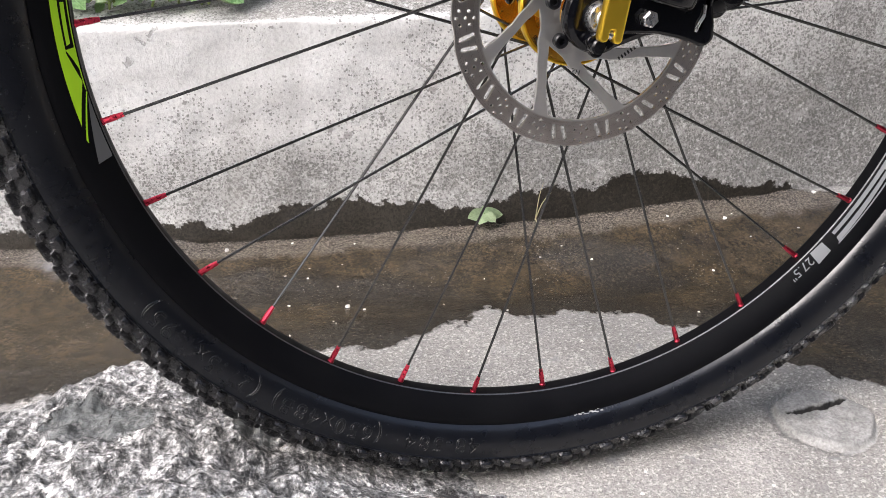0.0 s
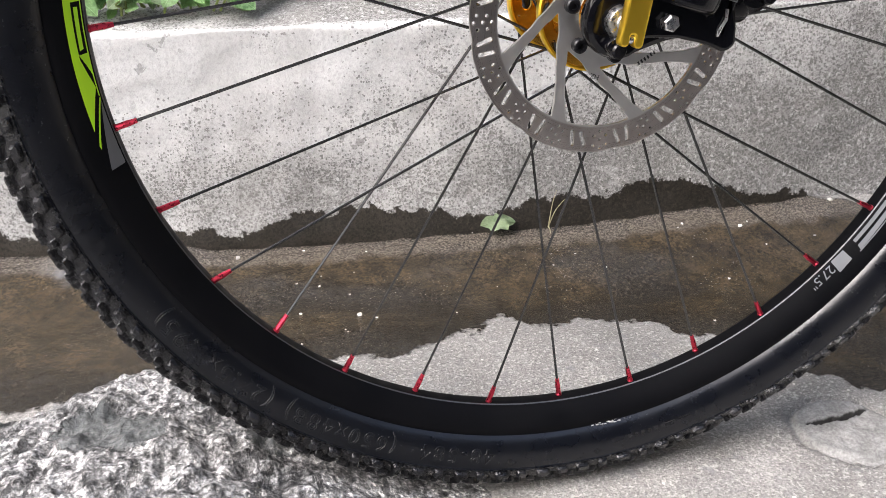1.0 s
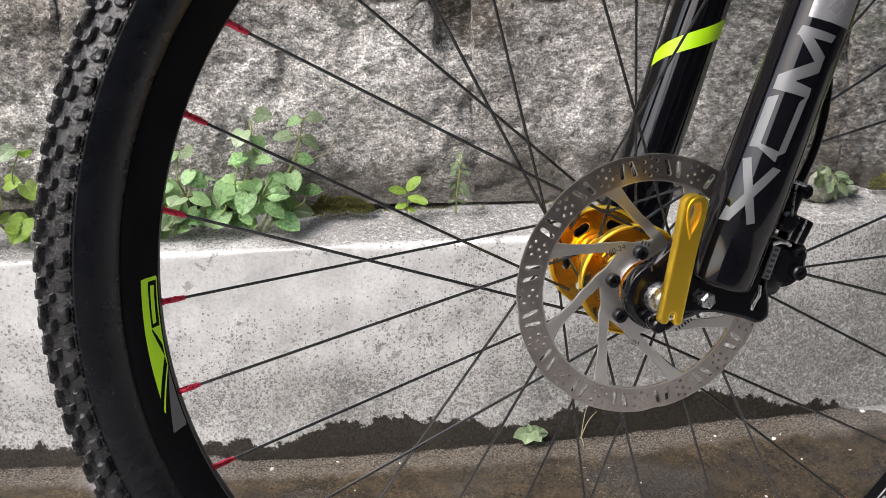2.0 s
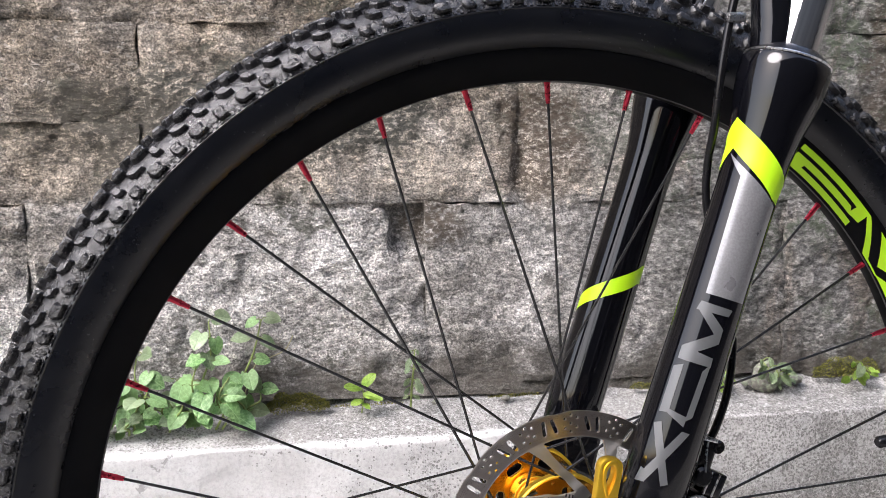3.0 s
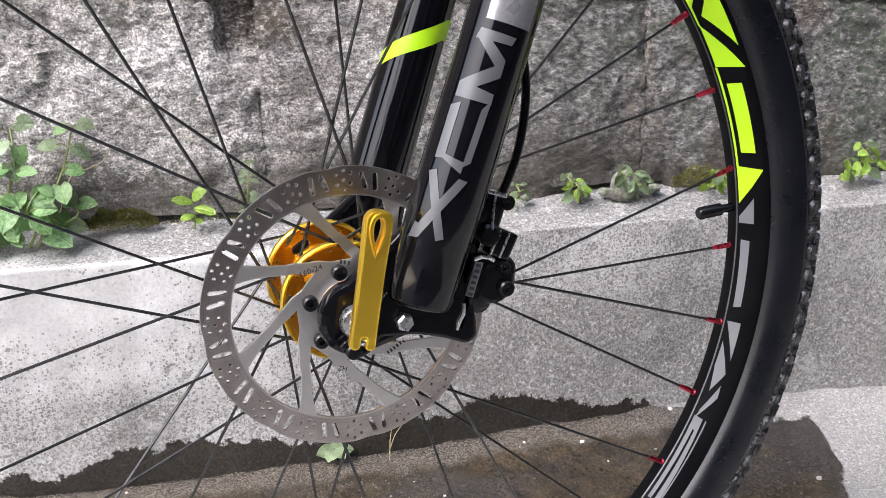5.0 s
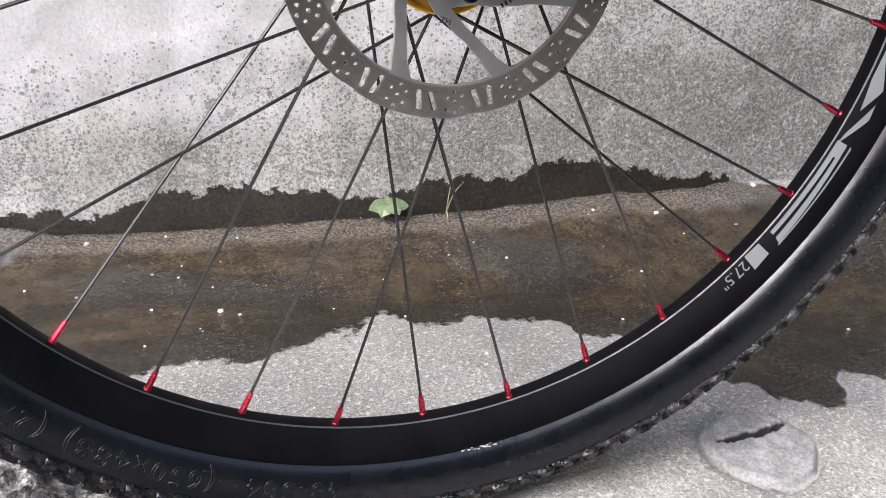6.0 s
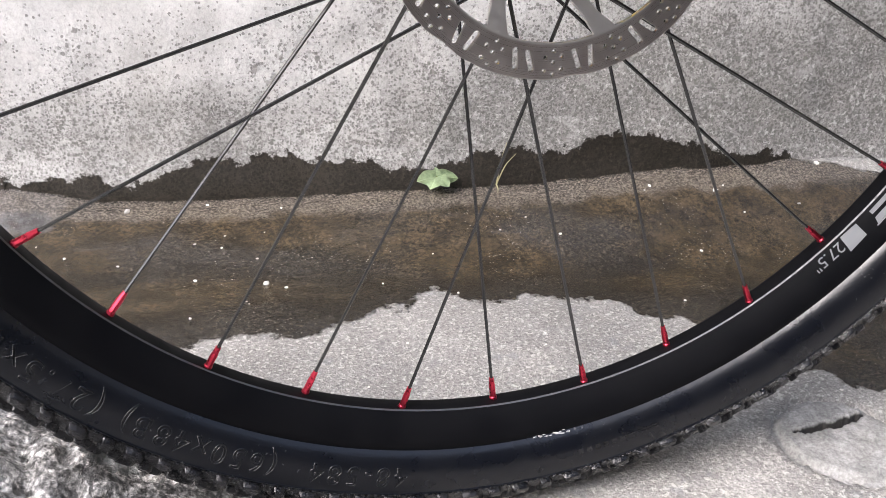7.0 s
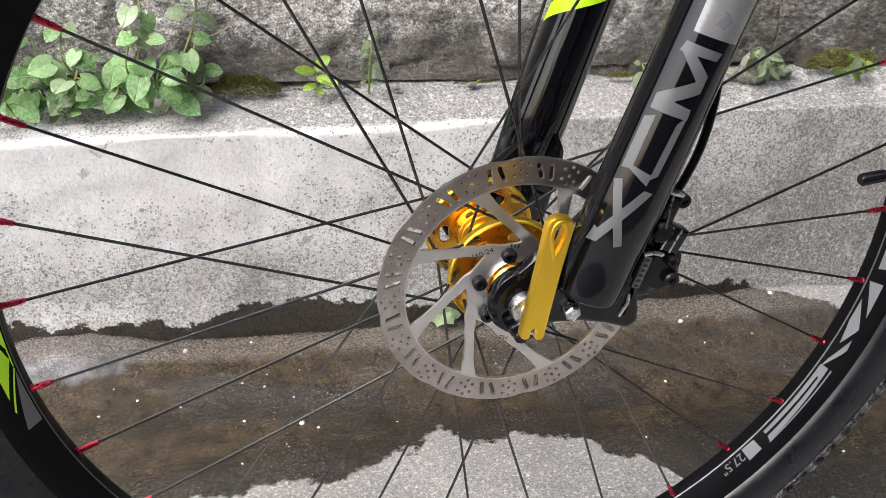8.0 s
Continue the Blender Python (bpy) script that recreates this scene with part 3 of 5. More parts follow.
def leg_radius(z):
    for (z0, r0), (z1, r1) in zip(LEG, LEG[1:]):
        if z <= z1:
            return r0 + (r1 - r0) * max(0, z - z0) / (z1 - z0)
    return LEG[-1][1]


def leg_point(z, phi, y, lift=0.0):
    """A point on the leg's skin: phi in degrees, 0 towards -y, 90 backwards."""
    r = leg_radius(z) + lift
    return fork_axis(z, y) + r * (math.sin(radians(phi)) * FORK_BACK + math.cos(radians(phi)) * Vector((0, -1, 0)))


def leg_mesh(y):
    """The leg; its foot rounds in towards the dropout."""
    rings = []
    for k in range(10):
        f = k / 10
        z, wide, deep = 0.3455 + 0.0035 * f, 0.0176 * math.sqrt(1 - 0.22 * (1 - f) ** 2), 0.0176 * math.sqrt(1 - 0.45 * (1 - f) ** 2)
        rings.append([fork_axis(z, y) + wide * math.sin(2 * math.pi * j / 40) * FORK_BACK - Vector((0, deep * math.cos(2 * math.pi * j / 40), 0)) for j in range(40)])
    return loft(rings + [[leg_point(z, 360 * k / 40, y) for k in range(40)] for z, _ in LEG[1:]])


def leg_decal(quads, y, lift=0.0003):
    """Film on the leg: quads of four (z, phi) corners, cut fine so that they wrap."""
    bm = bmesh.new()
    for a, b, c, d in quads:
        nu, nv = 12, 8
        grid = []
        for i in range(nu + 1):
            f = i / nu
            p, q = [a[j] + (b[j] - a[j]) * f for j in (0, 1)], [d[j] + (c[j] - d[j]) * f for j in (0, 1)]
            grid.append([bm.verts.new(leg_point(p[0] + (q[0] - p[0]) * g / nv, p[1] + (q[1] - p[1]) * g / nv, y, lift)) for g in range(nv + 1)])
        for i in range(nu):
            for j in range(nv):
                bm.faces.new((grid[i][j], grid[i + 1][j], grid[i + 1][j + 1], grid[i][j + 1]))
    return bm


legs = {}
for y, where in ((-0.065, "near"), (0.065, "far")):
    legs[where] = part("fork_leg", leg_mesh(y), BLACK_GLOSS, bike, "gloss black fork leg with green band")
    s0, s1 = fork_axis(0.60, y), fork_axis(0.86, y)
    part("stanchion", tube([s0, s1], 0.0150, 40), CHROME, bike, "chromed fork stanchion")
    wiper = [(0.6150, 0.0236), (0.6165, 0.0240), (0.6180, 0.0228), (0.6205, 0.0200), (0.6225, 0.0175), (0.6230, 0.0151)]
    part("seal", tube([fork_axis(z, y) for z, _ in wiper], [r for _, r in wiper], 32), BLACK_SATIN, legs[where], "black dust seal")
    part("seal_ring", tube([fork_axis(0.6162, y), fork_axis(0.6169, y), fork_axis(0.6176, y)], [0.0242, 0.0246, 0.0238], 32), ZINC, legs[where], "thin bright ring")

# arch that ties the legs over the tyre
arch_rings = []
for k in range(33):
    f = k / 32
    a = math.pi * f
    y = -0.064 * math.cos(a)
    z = 0.584 + 0.130 * math.sin(a) ** 0.62
    grown = min(1.0, 2.4 * math.sin(a))
    c = fork_axis(z, y) - FORK_BACK * (0.006 + 0.0205 * grown - 0.008 * math.sin(a))
    tangent = Vector((0, math.sin(a), math.cos(a) * 0.9 + 0.0001)).normalized()
    side = tangent.cross(FORK_BACK).normalized()
    wide, deep = 0.0115 + 0.0010 * grown - 0.002 * math.sin(a), 0.0130 - 0.0045 * math.sin(a)
    arch_rings.append([c + wide * math.cos(t) * FORK_BACK + deep * math.sin(t) * side for t in (2 * math.pi * j / 20 for j in range(20))])
part("fork_arch", loft(arch_rings), BLACK_GLOSS, bike, "gloss black fork arch")

# dropouts: an eye round the axle that runs up into the leg
for y, where in ((-0.0525, "near"), (0.0525, "far")):
    eye = [(0.0165 * math.cos(radians(a)), 0.0165 * math.sin(radians(a))) for a in range(100, 301, 10)]
    outline = rounded(eye + [(0.026, -0.0085), (0.046, -0.006), (0.056, 0.040), (0.046, 0.062), (0.031, 0.046)], 0.003, 2)
    part("dropout", plate("dropout", outline, [circle(0.0052, 20)], 0.0115, 0.0036, BLACK_GLOSS, on_axle(y)), BLACK_GLOSS, legs[where], "forged black dropout")

# axle, nut and lever of the quick release
part("axle", lathe([(0.0, -0.064), (0.0045, -0.064), (0.0048, -0.0635), (0.0048, 0.064), (0.0, 0.064)], 24, (0, 0, HUB)), ZINC, bike, "zinc axle")
part("washer", lathe([(0.005, -0.0490), (0.0135, -0.0490), (0.0140, -0.0480), (0.0140, -0.0420), (0.0130, -0.0400), (0.005, -0.0400)], 32, (0, 0, HUB)), CHROME, hub, "bright axle washer")
part("skewer_cup", lathe([(0.0, -0.0685), (0.0042, -0.0685), (0.0048, -0.0675), (0.0050, -0.0650), (0.0080, -0.0640), (0.0088, -0.0620), (0.0090, -0.0575), (0.0, -0.0570)], 32, (-0.001, 0, HUB)), ZINC, bike, "zinc skewer cup")
part("skewer_nut", lathe([(0.0, 0.062), (0.0095, 0.062), (0.0100, 0.066), (0.0075, 0.074), (0.0, 0.074)], 24, (0, 0, HUB)), GOLD, bike, "gold skewer nut")
lever_out = rounded([(-0.0054, -0.0090), (-0.0024, -0.0090), (-0.0024, -0.0025), (0.0024, -0.0025), (0.0024, -0.0090), (0.0054, -0.0090), (0.0053, 0.030), (0.0062, 0.0602), (-0.0062, 0.0602), (-0.0053, 0.030)], 0.0060, 10)
tear = [(0.0044 * math.sin(t) * (0.5 - 0.5 * math.cos(t)) ** 0.55, 0.0490 - 0.0094 * math.cos(t)) for t in (2 * math.pi * k / 28 for k in range(28))]
lever_pose = Matrix.Translation((-0.0008, -0.0735, 0)) @ AXLE @ pose(0, 0, 0, 0, 0, -8.8)
lever = part("lever", plate("lever", lever_out, [tear], 0.0066, 0.0012, GOLD, lever_pose), GOLD, bike, "gold anodised quick-release lever")
part("pivot_pin", tube([lever_pose @ Vector((-0.0050, -0.0062, 0)), lever_pose @ Vector((0.0050, -0.0062, 0))], 0.0023, 16), ZINC, lever, "bright pivot pin")
part("grip_lip", plate("grip_lip", [(1.30 * x, 0.0493 + 1.10 * (z - 0.0490)) for x, z in tear], [tear], 0.0082, 0.0006, GOLD, lever_pose), GOLD, lever)

# green bands and silver decal shapes
part("band", leg_decal([((0.5794, -85), (0.563, -80), (0.5505, -112), (0.5690, -115)), ((0.5794, -85), (0.5585, 20), (0.5420, 20), (0.5630, -80)), ((0.5585, 20), (0.5520, 50), (0.5400, 40), (0.5420, 20))], -0.065), GREEN, legs["near"], "fluorescent green band")
part("band", leg_decal([((0.4605, -108), (0.4914, 40), (0.4790, 40), (0.4500, -108)), ((0.4914, 40), (0.4930, 75), (0.4800, 75), (0.4790, 40))], 0.065), GREEN, legs["far"], "fluorescent green band")


def silver_fade():
    m = paint_material("silver_fade", (0.12, 0.12, 0.125), 0.34, 1.0, 0.4)
    n = Nodes(m)
    n.out(n.mix(n.step(n.noise(800, 2), 0.3, 0.7), (0.17, 0.17, 0.175), (0.21, 0.21, 0.217)))
    return m


part("silver_panel", leg_decal([((0.5540, -50), (0.5385, 34), (0.4850, 30), (0.4850, -46)), ((0.5605, -84), (0.5540, -50), (0.5490, -50), (0.5540, -66))], -0.065, 0.0002), silver_fade(), legs["near"], "silver panel below the green band")
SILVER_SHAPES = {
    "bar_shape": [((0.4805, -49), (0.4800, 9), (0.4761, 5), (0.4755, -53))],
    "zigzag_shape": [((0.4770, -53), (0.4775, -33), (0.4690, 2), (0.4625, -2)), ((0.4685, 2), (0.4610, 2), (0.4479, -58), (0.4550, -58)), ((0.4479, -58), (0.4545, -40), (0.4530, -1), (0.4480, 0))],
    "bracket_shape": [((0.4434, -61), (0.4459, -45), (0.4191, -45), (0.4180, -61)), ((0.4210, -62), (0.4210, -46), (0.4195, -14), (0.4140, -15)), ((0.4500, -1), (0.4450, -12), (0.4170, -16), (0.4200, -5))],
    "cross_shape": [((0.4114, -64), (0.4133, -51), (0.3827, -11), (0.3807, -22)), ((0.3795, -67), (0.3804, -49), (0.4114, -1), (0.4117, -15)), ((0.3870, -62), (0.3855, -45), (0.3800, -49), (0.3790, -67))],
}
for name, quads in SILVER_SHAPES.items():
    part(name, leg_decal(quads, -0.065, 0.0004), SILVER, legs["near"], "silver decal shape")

# brake caliper behind the near leg
def cyl(a, b, r, sides=20, lip=0.0006):
    a, b = Vector(a), Vector(b)
    d = (b - a).normalized() * lip
    return tube([a, a + d, b - d, b], [r - lip, r, r, r - lip], sides)


def tilt(degrees):
    return Matrix.Rotation(radians(degrees), 4, "Y")


def socket_bolt(x, y, z, r):
    """A round-headed bolt with a hexagon socket, its head towards -y."""
    return lathe([(0.45 * r, y + 0.0012), (0.45 * r, y), (0.80 * r, y), (r, y + 0.0010), (r, y + 0.0060), (0.0, y + 0.0060), (0.0, y + 0.0016)], 18, (x, 0, z))


caliper = part("brake_caliper", join(box((0.024, 0.034, 0.034), (0.0650, -0.047, 0.3520), 0.0100, tilt(17), 5), cyl((0.0735, -0.030, 0.3530), (0.0735, -0.0640, 0.3530), 0.0128, 32, 0.003),
                                     cyl((0.0780, -0.034, 0.3580), (0.0780, -0.0630, 0.3580), 0.0088, 28, 0.002), box((0.017, 0.028, 0.022), (0.0600, -0.046, 0.3740), 0.007, tilt(17), 4)),
               BLACK_SATIN, bike, "black mechanical disc brake caliper")
for x, z, r in ((0.0795, 0.3495, 0.0044), (0.0780, 0.3610, 0.0036)):
    part("caliper_bolt", socket_bolt(x, -0.0680, z, r), BLACK_SATIN, caliper, "black socket-head bolt")
part("arm_post", box((0.0068, 0.0060, 0.0400), (0.0575, -0.0640, 0.3480), 0.0020, tilt(15), 3), BLACK_GLOSS, caliper, "black upright arm")
part("badge", box((0.0046, 0.0012, 0.0190), (0.0603, -0.0676, 0.3568), 0.0003, tilt(17)), GREY, caliper, "silver badge strip")
for k in range(6):
    part("badge_mark", box((0.0026, 0.0006, 0.0016), (0.0580 + 0.0009 * k, -0.0683, 0.3492 + 0.0030 * k), 0.0002, tilt(17)), INK, caliper)
part("pivot", cyl((0.0690, -0.054, 0.3797), (0.0690, -0.0690, 0.3797), 0.0062, 24, 0.0016), BLACK_SATIN, caliper, "black pivot bolt")
arm = part("actuator_arm", box((0.0125, 0.0100, 0.0150), (0.0770, -0.0620, 0.3738), 0.0016, tilt(24), 3), BLACK_GLOSS, caliper, "gloss black actuator arm")
# two thin bright strips along the arm
for dx, dz in ((-0.0046, 0.0018), (0.0004, -0.0004)):
    part("worn_edge", box((0.0011, 0.0010, 0.0140), (0.0770 + dx, -0.0670, 0.3738 + dz), 0.0003, tilt(24)), ZINC, arm, "bright worn edge")
part("bridge", tube([(0.0605, -0.0672, 0.3675), (0.0640, -0.0690, 0.3690), (0.0680, -0.0690, 0.3682), (0.0712, -0.0672, 0.3660)], 0.0012, 8), ZINC, caliper, "small bright bridge")
part("cable_stop", box((0.0160, 0.0130, 0.0170), (0.0700, -0.0590, 0.3925), 0.0022, tilt(18), 3), BLACK_SATIN, caliper, "black cable stop")
part("stop_plate", box((0.0165, 0.0136, 0.0020), (0.0712, -0.0592, 0.4016), 0.0005, tilt(18)), ZINC, caliper, "bright cable stop plate")
part("pinch_bolt", socket_bolt(0.0800, -0.0660, 0.3955, 0.0040), BLACK_SATIN, caliper)
part("cable_end", tube([(0.0722, -0.0665, 0.4000), (0.0708, -0.0672, 0.3925), (0.0695, -0.0690, 0.3830)], 0.0007, 6), ZINC, caliper, "bare inner cable")
bracket_outline = rounded([(-0.010, -0.0105), (-0.004, -0.0165), (0.003, -0.0145), (0.009, -0.0058), (0.029, -0.0066), (0.045, -0.0105), (0.0570, -0.0152), (0.0612, -0.0125), (0.0605, -0.004), (0.0560, 0.0140), (0.0500, 0.0300), (0.0300, 0.0300), (0.0100, 0.0100), (0.000, -0.006)], 0.003)
window = rounded([(0.0432, 0.0010), (0.0482, 0.0020), (0.0474, 0.0085), (0.0436, 0.0105)], 0.0012, 3)
part("bracket", plate("bracket", bracket_outline, [window], 0.009, 0.0020, BLACK_GLOSS, on_axle(-0.0625)), BLACK_SATIN, caliper, "black caliper bracket")
part("bracket_bolt", tube([(0.0215, -0.064, 0.3385), (0.0215, -0.0722, 0.3385), (0.0215, -0.0730, 0.3385)], [0.0046, 0.0046, 0.0036], 6), ZINC, caliper, "bright hexagon bolt")
part("bracket_bolt", cyl((-0.0045, -0.058, 0.3245), (-0.0045, -0.0690, 0.3245), 0.0042, 16, 0.001), BLACK_SATIN, caliper, "black round-head bolt")
part("guide_pin", tube([(0.0548, -0.0675, 0.3440), (0.0545, -0.0682, 0.3385), (0.0520, -0.0680, 0.3340), (0.0512, -0.0670, 0.3300)], 0.0009, 8), ZINC, caliper, "bent bright pad pin")

# brake cable
cable_pts = [(0.0780, -0.058, 0.398), (0.0820, -0.058, 0.4055), (0.0890, -0.057, 0.424), (0.0925, -0.056, 0.448), (0.0922, -0.053, 0.468), (0.0870, -0.047, 0.500), (0.0800, -0.044, 0.535),
             (0.0775, -0.048, 0.560), (0.0765, -0.056, 0.581), (0.0775, -0.060, 0.6125), (0.0820, -0.060, 0.641), (0.0900, -0.060, 0.675), (0.1080, -0.058, 0.740), (0.1300, -0.055, 0.830)]
smooth = []
for k in range(len(cable_pts) - 1):
    p = [Vector(cable_pts[max(0, min(len(cable_pts) - 1, k + j))]) for j in (-1, 0, 1, 2)]
    for j in range(6):
        t = j / 6
        smooth.append(0.5 * (2 * p[1] + (p[2] - p[0]) * t + (2 * p[0] - 5 * p[1] + 4 * p[2] - p[3]) * t * t + (3 * p[1] - p[0] - 3 * p[2] + p[3]) * t ** 3))
cable = part("brake_cable", tube(smooth, 0.0024, 10), BLACK_SATIN, bike, "black brake cable housing")
part("cable_clip", box((0.011, 0.006, 0.0055), (0.0840, -0.062, 0.6410), 0.0018), ZINC, cable, "bright cable clip")


# ================= the setting =================
SLOPE = -0.12                    # the ledge and wall run at this slant to the wheel


def ledge_y(x):
    return 0.425 + SLOPE * x


def table(x, rows):
    if x <= rows[0][0]:
        return rows[0][1]
    for (x0, v0), (x1, v1) in zip(rows, rows[1:]):
        if x <= x1:
            f = (x - x0) / (x1 - x0)
            return v0 + (v1 - v0) * f * f * (3 - 2 * f)
    return rows[-1][1]


FOOT = ((-0.9, 0.010), (-0.4, 0.013), (-0.2, 0.008), (-0.07, 0.013), (0.11, 0.019), (0.35, 0.037), (0.5, 0.047), (0.7, 0.045), (1.5, 0.05))
WET = ((-3, 0.16), (-0.5, 0.17), (-0.14, 0.194), (-0.08, 0.188), (0.0, 0.212), (0.035, 0.243), (0.07, 0.208), (0.11, 0.216), (0.16, 0.200), (0.22, 0.156), (0.28, 0.070), (0.30, 0.042),
       (0.34, 0.024), (0.37, 0.070), (0.40, 0.048), (0.45, 0.064), (0.50, 0.070), (0.54, 0.110), (0.61, 0.21), (0.64, 0.32), (0.70, 0.42), (3, 0.5))


def ground_z(x, y, pitted=True):
    d = ledge_y(x) - y
    near = math.hypot(x, y) < 2.5
    z = table(x, FOOT) * sm(0.16, 0.0, d)
    z -= 0.012 * sm(0.014, 0.002, d)
    z += 0.013 * sm(1.0, 0.2, math.hypot((x + 0.33) / 0.105, (y - 0.445) / 0.060))
    if near:
        v = Vector((x, y, 0))
        z += 0.0030 * noise.noise(v * 7) + 0.0016 * noise.noise(v * 31) + 0.0011 * noise.noise(v * 90)
        z -= 0.008 * sm(0.10, 0.0, abs(d - 0.13)) * sm(0.55, 0.2, x)
        pit = math.hypot((x - 0.250) / 0.0425, (y - 0.004) / (0.0365 if y > 0.004 else 0.047))
        if pitted:
            z -= 0.018 * sm(1.0, 0.90, pit)
    return z


def wetness(x, y):
    """Signed distance into the wet gutter, in metres."""
    d = ledge_y(x) - y
    s = y - table(x, WET)
    s = min(s, 0.62 - x + 0.2 * (0.35 - y))
    strip = 0.058 * sm(0.40, 0.60, x)
    return max(-0.1, min(0.1, min(s, d - strip + 0.02 * (x < 0.40))))


def spread(lo, hi, step, far, grow=1.35):
    """Even steps from lo to hi, then steps that grow out to far."""
    mid = [lo + step * k for k in range(int((hi - lo) / step) + 1)]
    out, s, v = [], step, mid[-1]
    while v < far:
        s *= grow
        v += s
        out.append(v)
    back, s, v = [], step, mid[0]
    while v > -far:
        s *= grow
        v -= s
        back.append(v)
    return back[::-1] + mid + out


def sheet(name, xs, ys, f, material, attribute=None):
    verts = [(x, y, f(x, y)) for y in ys for x in xs]
    n = len(xs)
    faces = [(j * n + i, j * n + i + 1, (j + 1) * n + i + 1, (j + 1) * n + i) for j in range(len(ys) - 1) for i in range(n - 1)]
    me = bpy.data.meshes.new(name)
    me.from_pydata(verts, [], faces)
    me.materials.append(material)
    me.shade_smooth()
    if attribute:
        at = me.attributes.new("wet", "FLOAT", "POINT")
        at.data.foreach_set("value", [attribute(x, y) for y in ys for x in xs])
        at = me.attributes.new("shore", "FLOAT", "POINT")
        at.data.foreach_set("value", [sm(0.085, 0.02, ledge_y(x) - y) for y in ys for x in xs])
    return new(name, me)


def concrete_ground():
    m = mat("ground_concrete", (0.3, 0.3, 0.29), 0.85)
    n = Nodes(m)
    base = n.ramp(n.noise(9, 6, 0.65), (0.3, (0.205, 0.198, 0.184)), (0.52, (0.275, 0.266, 0.248)), (0.72, (0.345, 0.335, 0.313)))
    col = n.mix(1.0, base, n.ramp(n.noise(520, 3, 0.7), (0.36, 0.66), (0.5, 1.0), (0.64, 1.32)), "MULTIPLY")
    col = n.mix(n.step(n.noise(300, 3, 0.55, 0.4), 0.565, 0.61, 0, 0.62), col, (0.56, 0.545, 0.505))
    col = n.mix(n.step(n.noise(230, 3, 0.6, 0.3, n.scaled(1.0, 1.2, 1.0)), 0.585, 0.63, 0, 0.70), col, (0.150, 0.146, 0.138))
    col = n.mix(n.step(n.noise(60, 4, 0.6, 0.5), 0.60, 0.64, 0, 0.55), col, (0.215, 0.213, 0.205))
    col = n.mix(n.step(n.noise(24, 4, 0.6), 0.62, 0.68, 0, 0.55), col, (0.20, 0.205, 0.207))
    edge = n.math("ADD", n.attr("wet"), n.math("MULTIPLY", n.math("SUBTRACT", n.noise(38, 6, 0.62), 0.5), 0.052))
    wet = n.step(edge, -0.0025, 0.0035)
    deep = n.step(edge, 0.015, 0.06)
    dark = n.mix(1.0, col, n.ramp(n.noise(5, 4), (0.35, (0.070, 0.059, 0.044)), (0.65, (0.122, 0.106, 0.086))), "MULTIPLY")
    pool = n.math("MULTIPLY", deep, n.step(n.noise(6.5, 4, 0.5, vector=n.scaled(0.6, 1.5, 1)), 0.40, 0.56))
    dark = n.mix(n.math("MULTIPLY", pool, 0.8), dark, n.ramp(n.noise(40, 5, 0.6), (0.35, (0.024, 0.0172, 0.0095)), (0.65, (0.060, 0.044, 0.024))))
    silt = n.ramp(n.noise(260, 5, 0.75), (0.36, 0.45), (0.5, 1.0), (0.62, 1.75))                 # grit on the bottom of the gutter
    dark = n.mix(n.step(n.noise(16, 4, 0.6), 0.40, 0.60, 0.35, 1.0), dark, n.mix(1.0, dark, silt, "MULTIPLY"))
    far = n.t.nodes.new("ShaderNodeVectorMath")                # smooth wet patch by the ledge, given a paler grey
    far.operation = "DISTANCE"
    n.link(n.scaled(0.55, 1.0, 0.0), far.inputs[0])
    far.inputs[1].default_value = (-0.185, 0.440, 0.0)
    skim = n.math("MULTIPLY", wet, n.step(n.math("ADD", far.outputs["Value"], n.math("MULTIPLY", n.noise(24, 5), 0.06)), 0.085, 0.065))
    dark = n.mix(n.math("MULTIPLY", skim, 0.85), dark, n.ramp(n.noise(45, 5, 0.65), (0.36, (0.050, 0.049, 0.048)), (0.62, (0.150, 0.150, 0.155))))
    # pale specks painted into the wet colour, for sand grains and glints
    sparkle = n.math("MULTIPLY", n.step(n.noise(520, 2, 0.6), 0.68, 0.71), n.step(n.noise(12, 4), 0.46, 0.60))
    dark = n.mix(n.math("MULTIPLY", sparkle, 0.75), dark, (0.36, 0.35, 0.33))
    shore = n.math("MULTIPLY", n.step(n.math("ADD", n.attr("shore"), n.math("MULTIPLY", n.math("SUBTRACT", n.noise(30, 5), 0.5), 0.8)), 0.35, 0.75), 0.75)
    gravel = n.mix(1.0, n.ramp(n.noise(420, 3, 0.8), (0.38, 0.4), (0.5, 0.9), (0.62, 1.9)), (0.105, 0.092, 0.076), "MULTIPLY")
    dark = n.mix(shore, dark, gravel)
    place = n.t.nodes.new("ShaderNodeSeparateXYZ")
    n.link(n.pos, place.inputs[0])
    unseen_ground = n.step(n.math("ADD", place.outputs["Y"], n.math("MULTIPLY", n.noise(9, 4), 0.08)), -0.66, -0.74)      # unseen dark ground, added so the gloss black parts reflect dark
    col = n.mix(unseen_ground, col, n.ramp(n.noise(180, 3, 0.7), (0.4, (0.028, 0.028, 0.029)), (0.6, (0.065, 0.064, 0.062))))
    n.out(n.mix(wet, col, dark), n.step(n.math("ADD", n.math("MULTIPLY", wet, n.step(pool, 0, 1, 0.78, 0.95)), n.math("MULTIPLY", skim, 0.15)), 0, 1, 0.88, 0.08))
    h = n.math("ADD", n.noise(330, 4, 0.75), n.math("MULTIPLY", n.noise(75, 4), n.step(wet, 0, 1, 0.7, 1.5)))
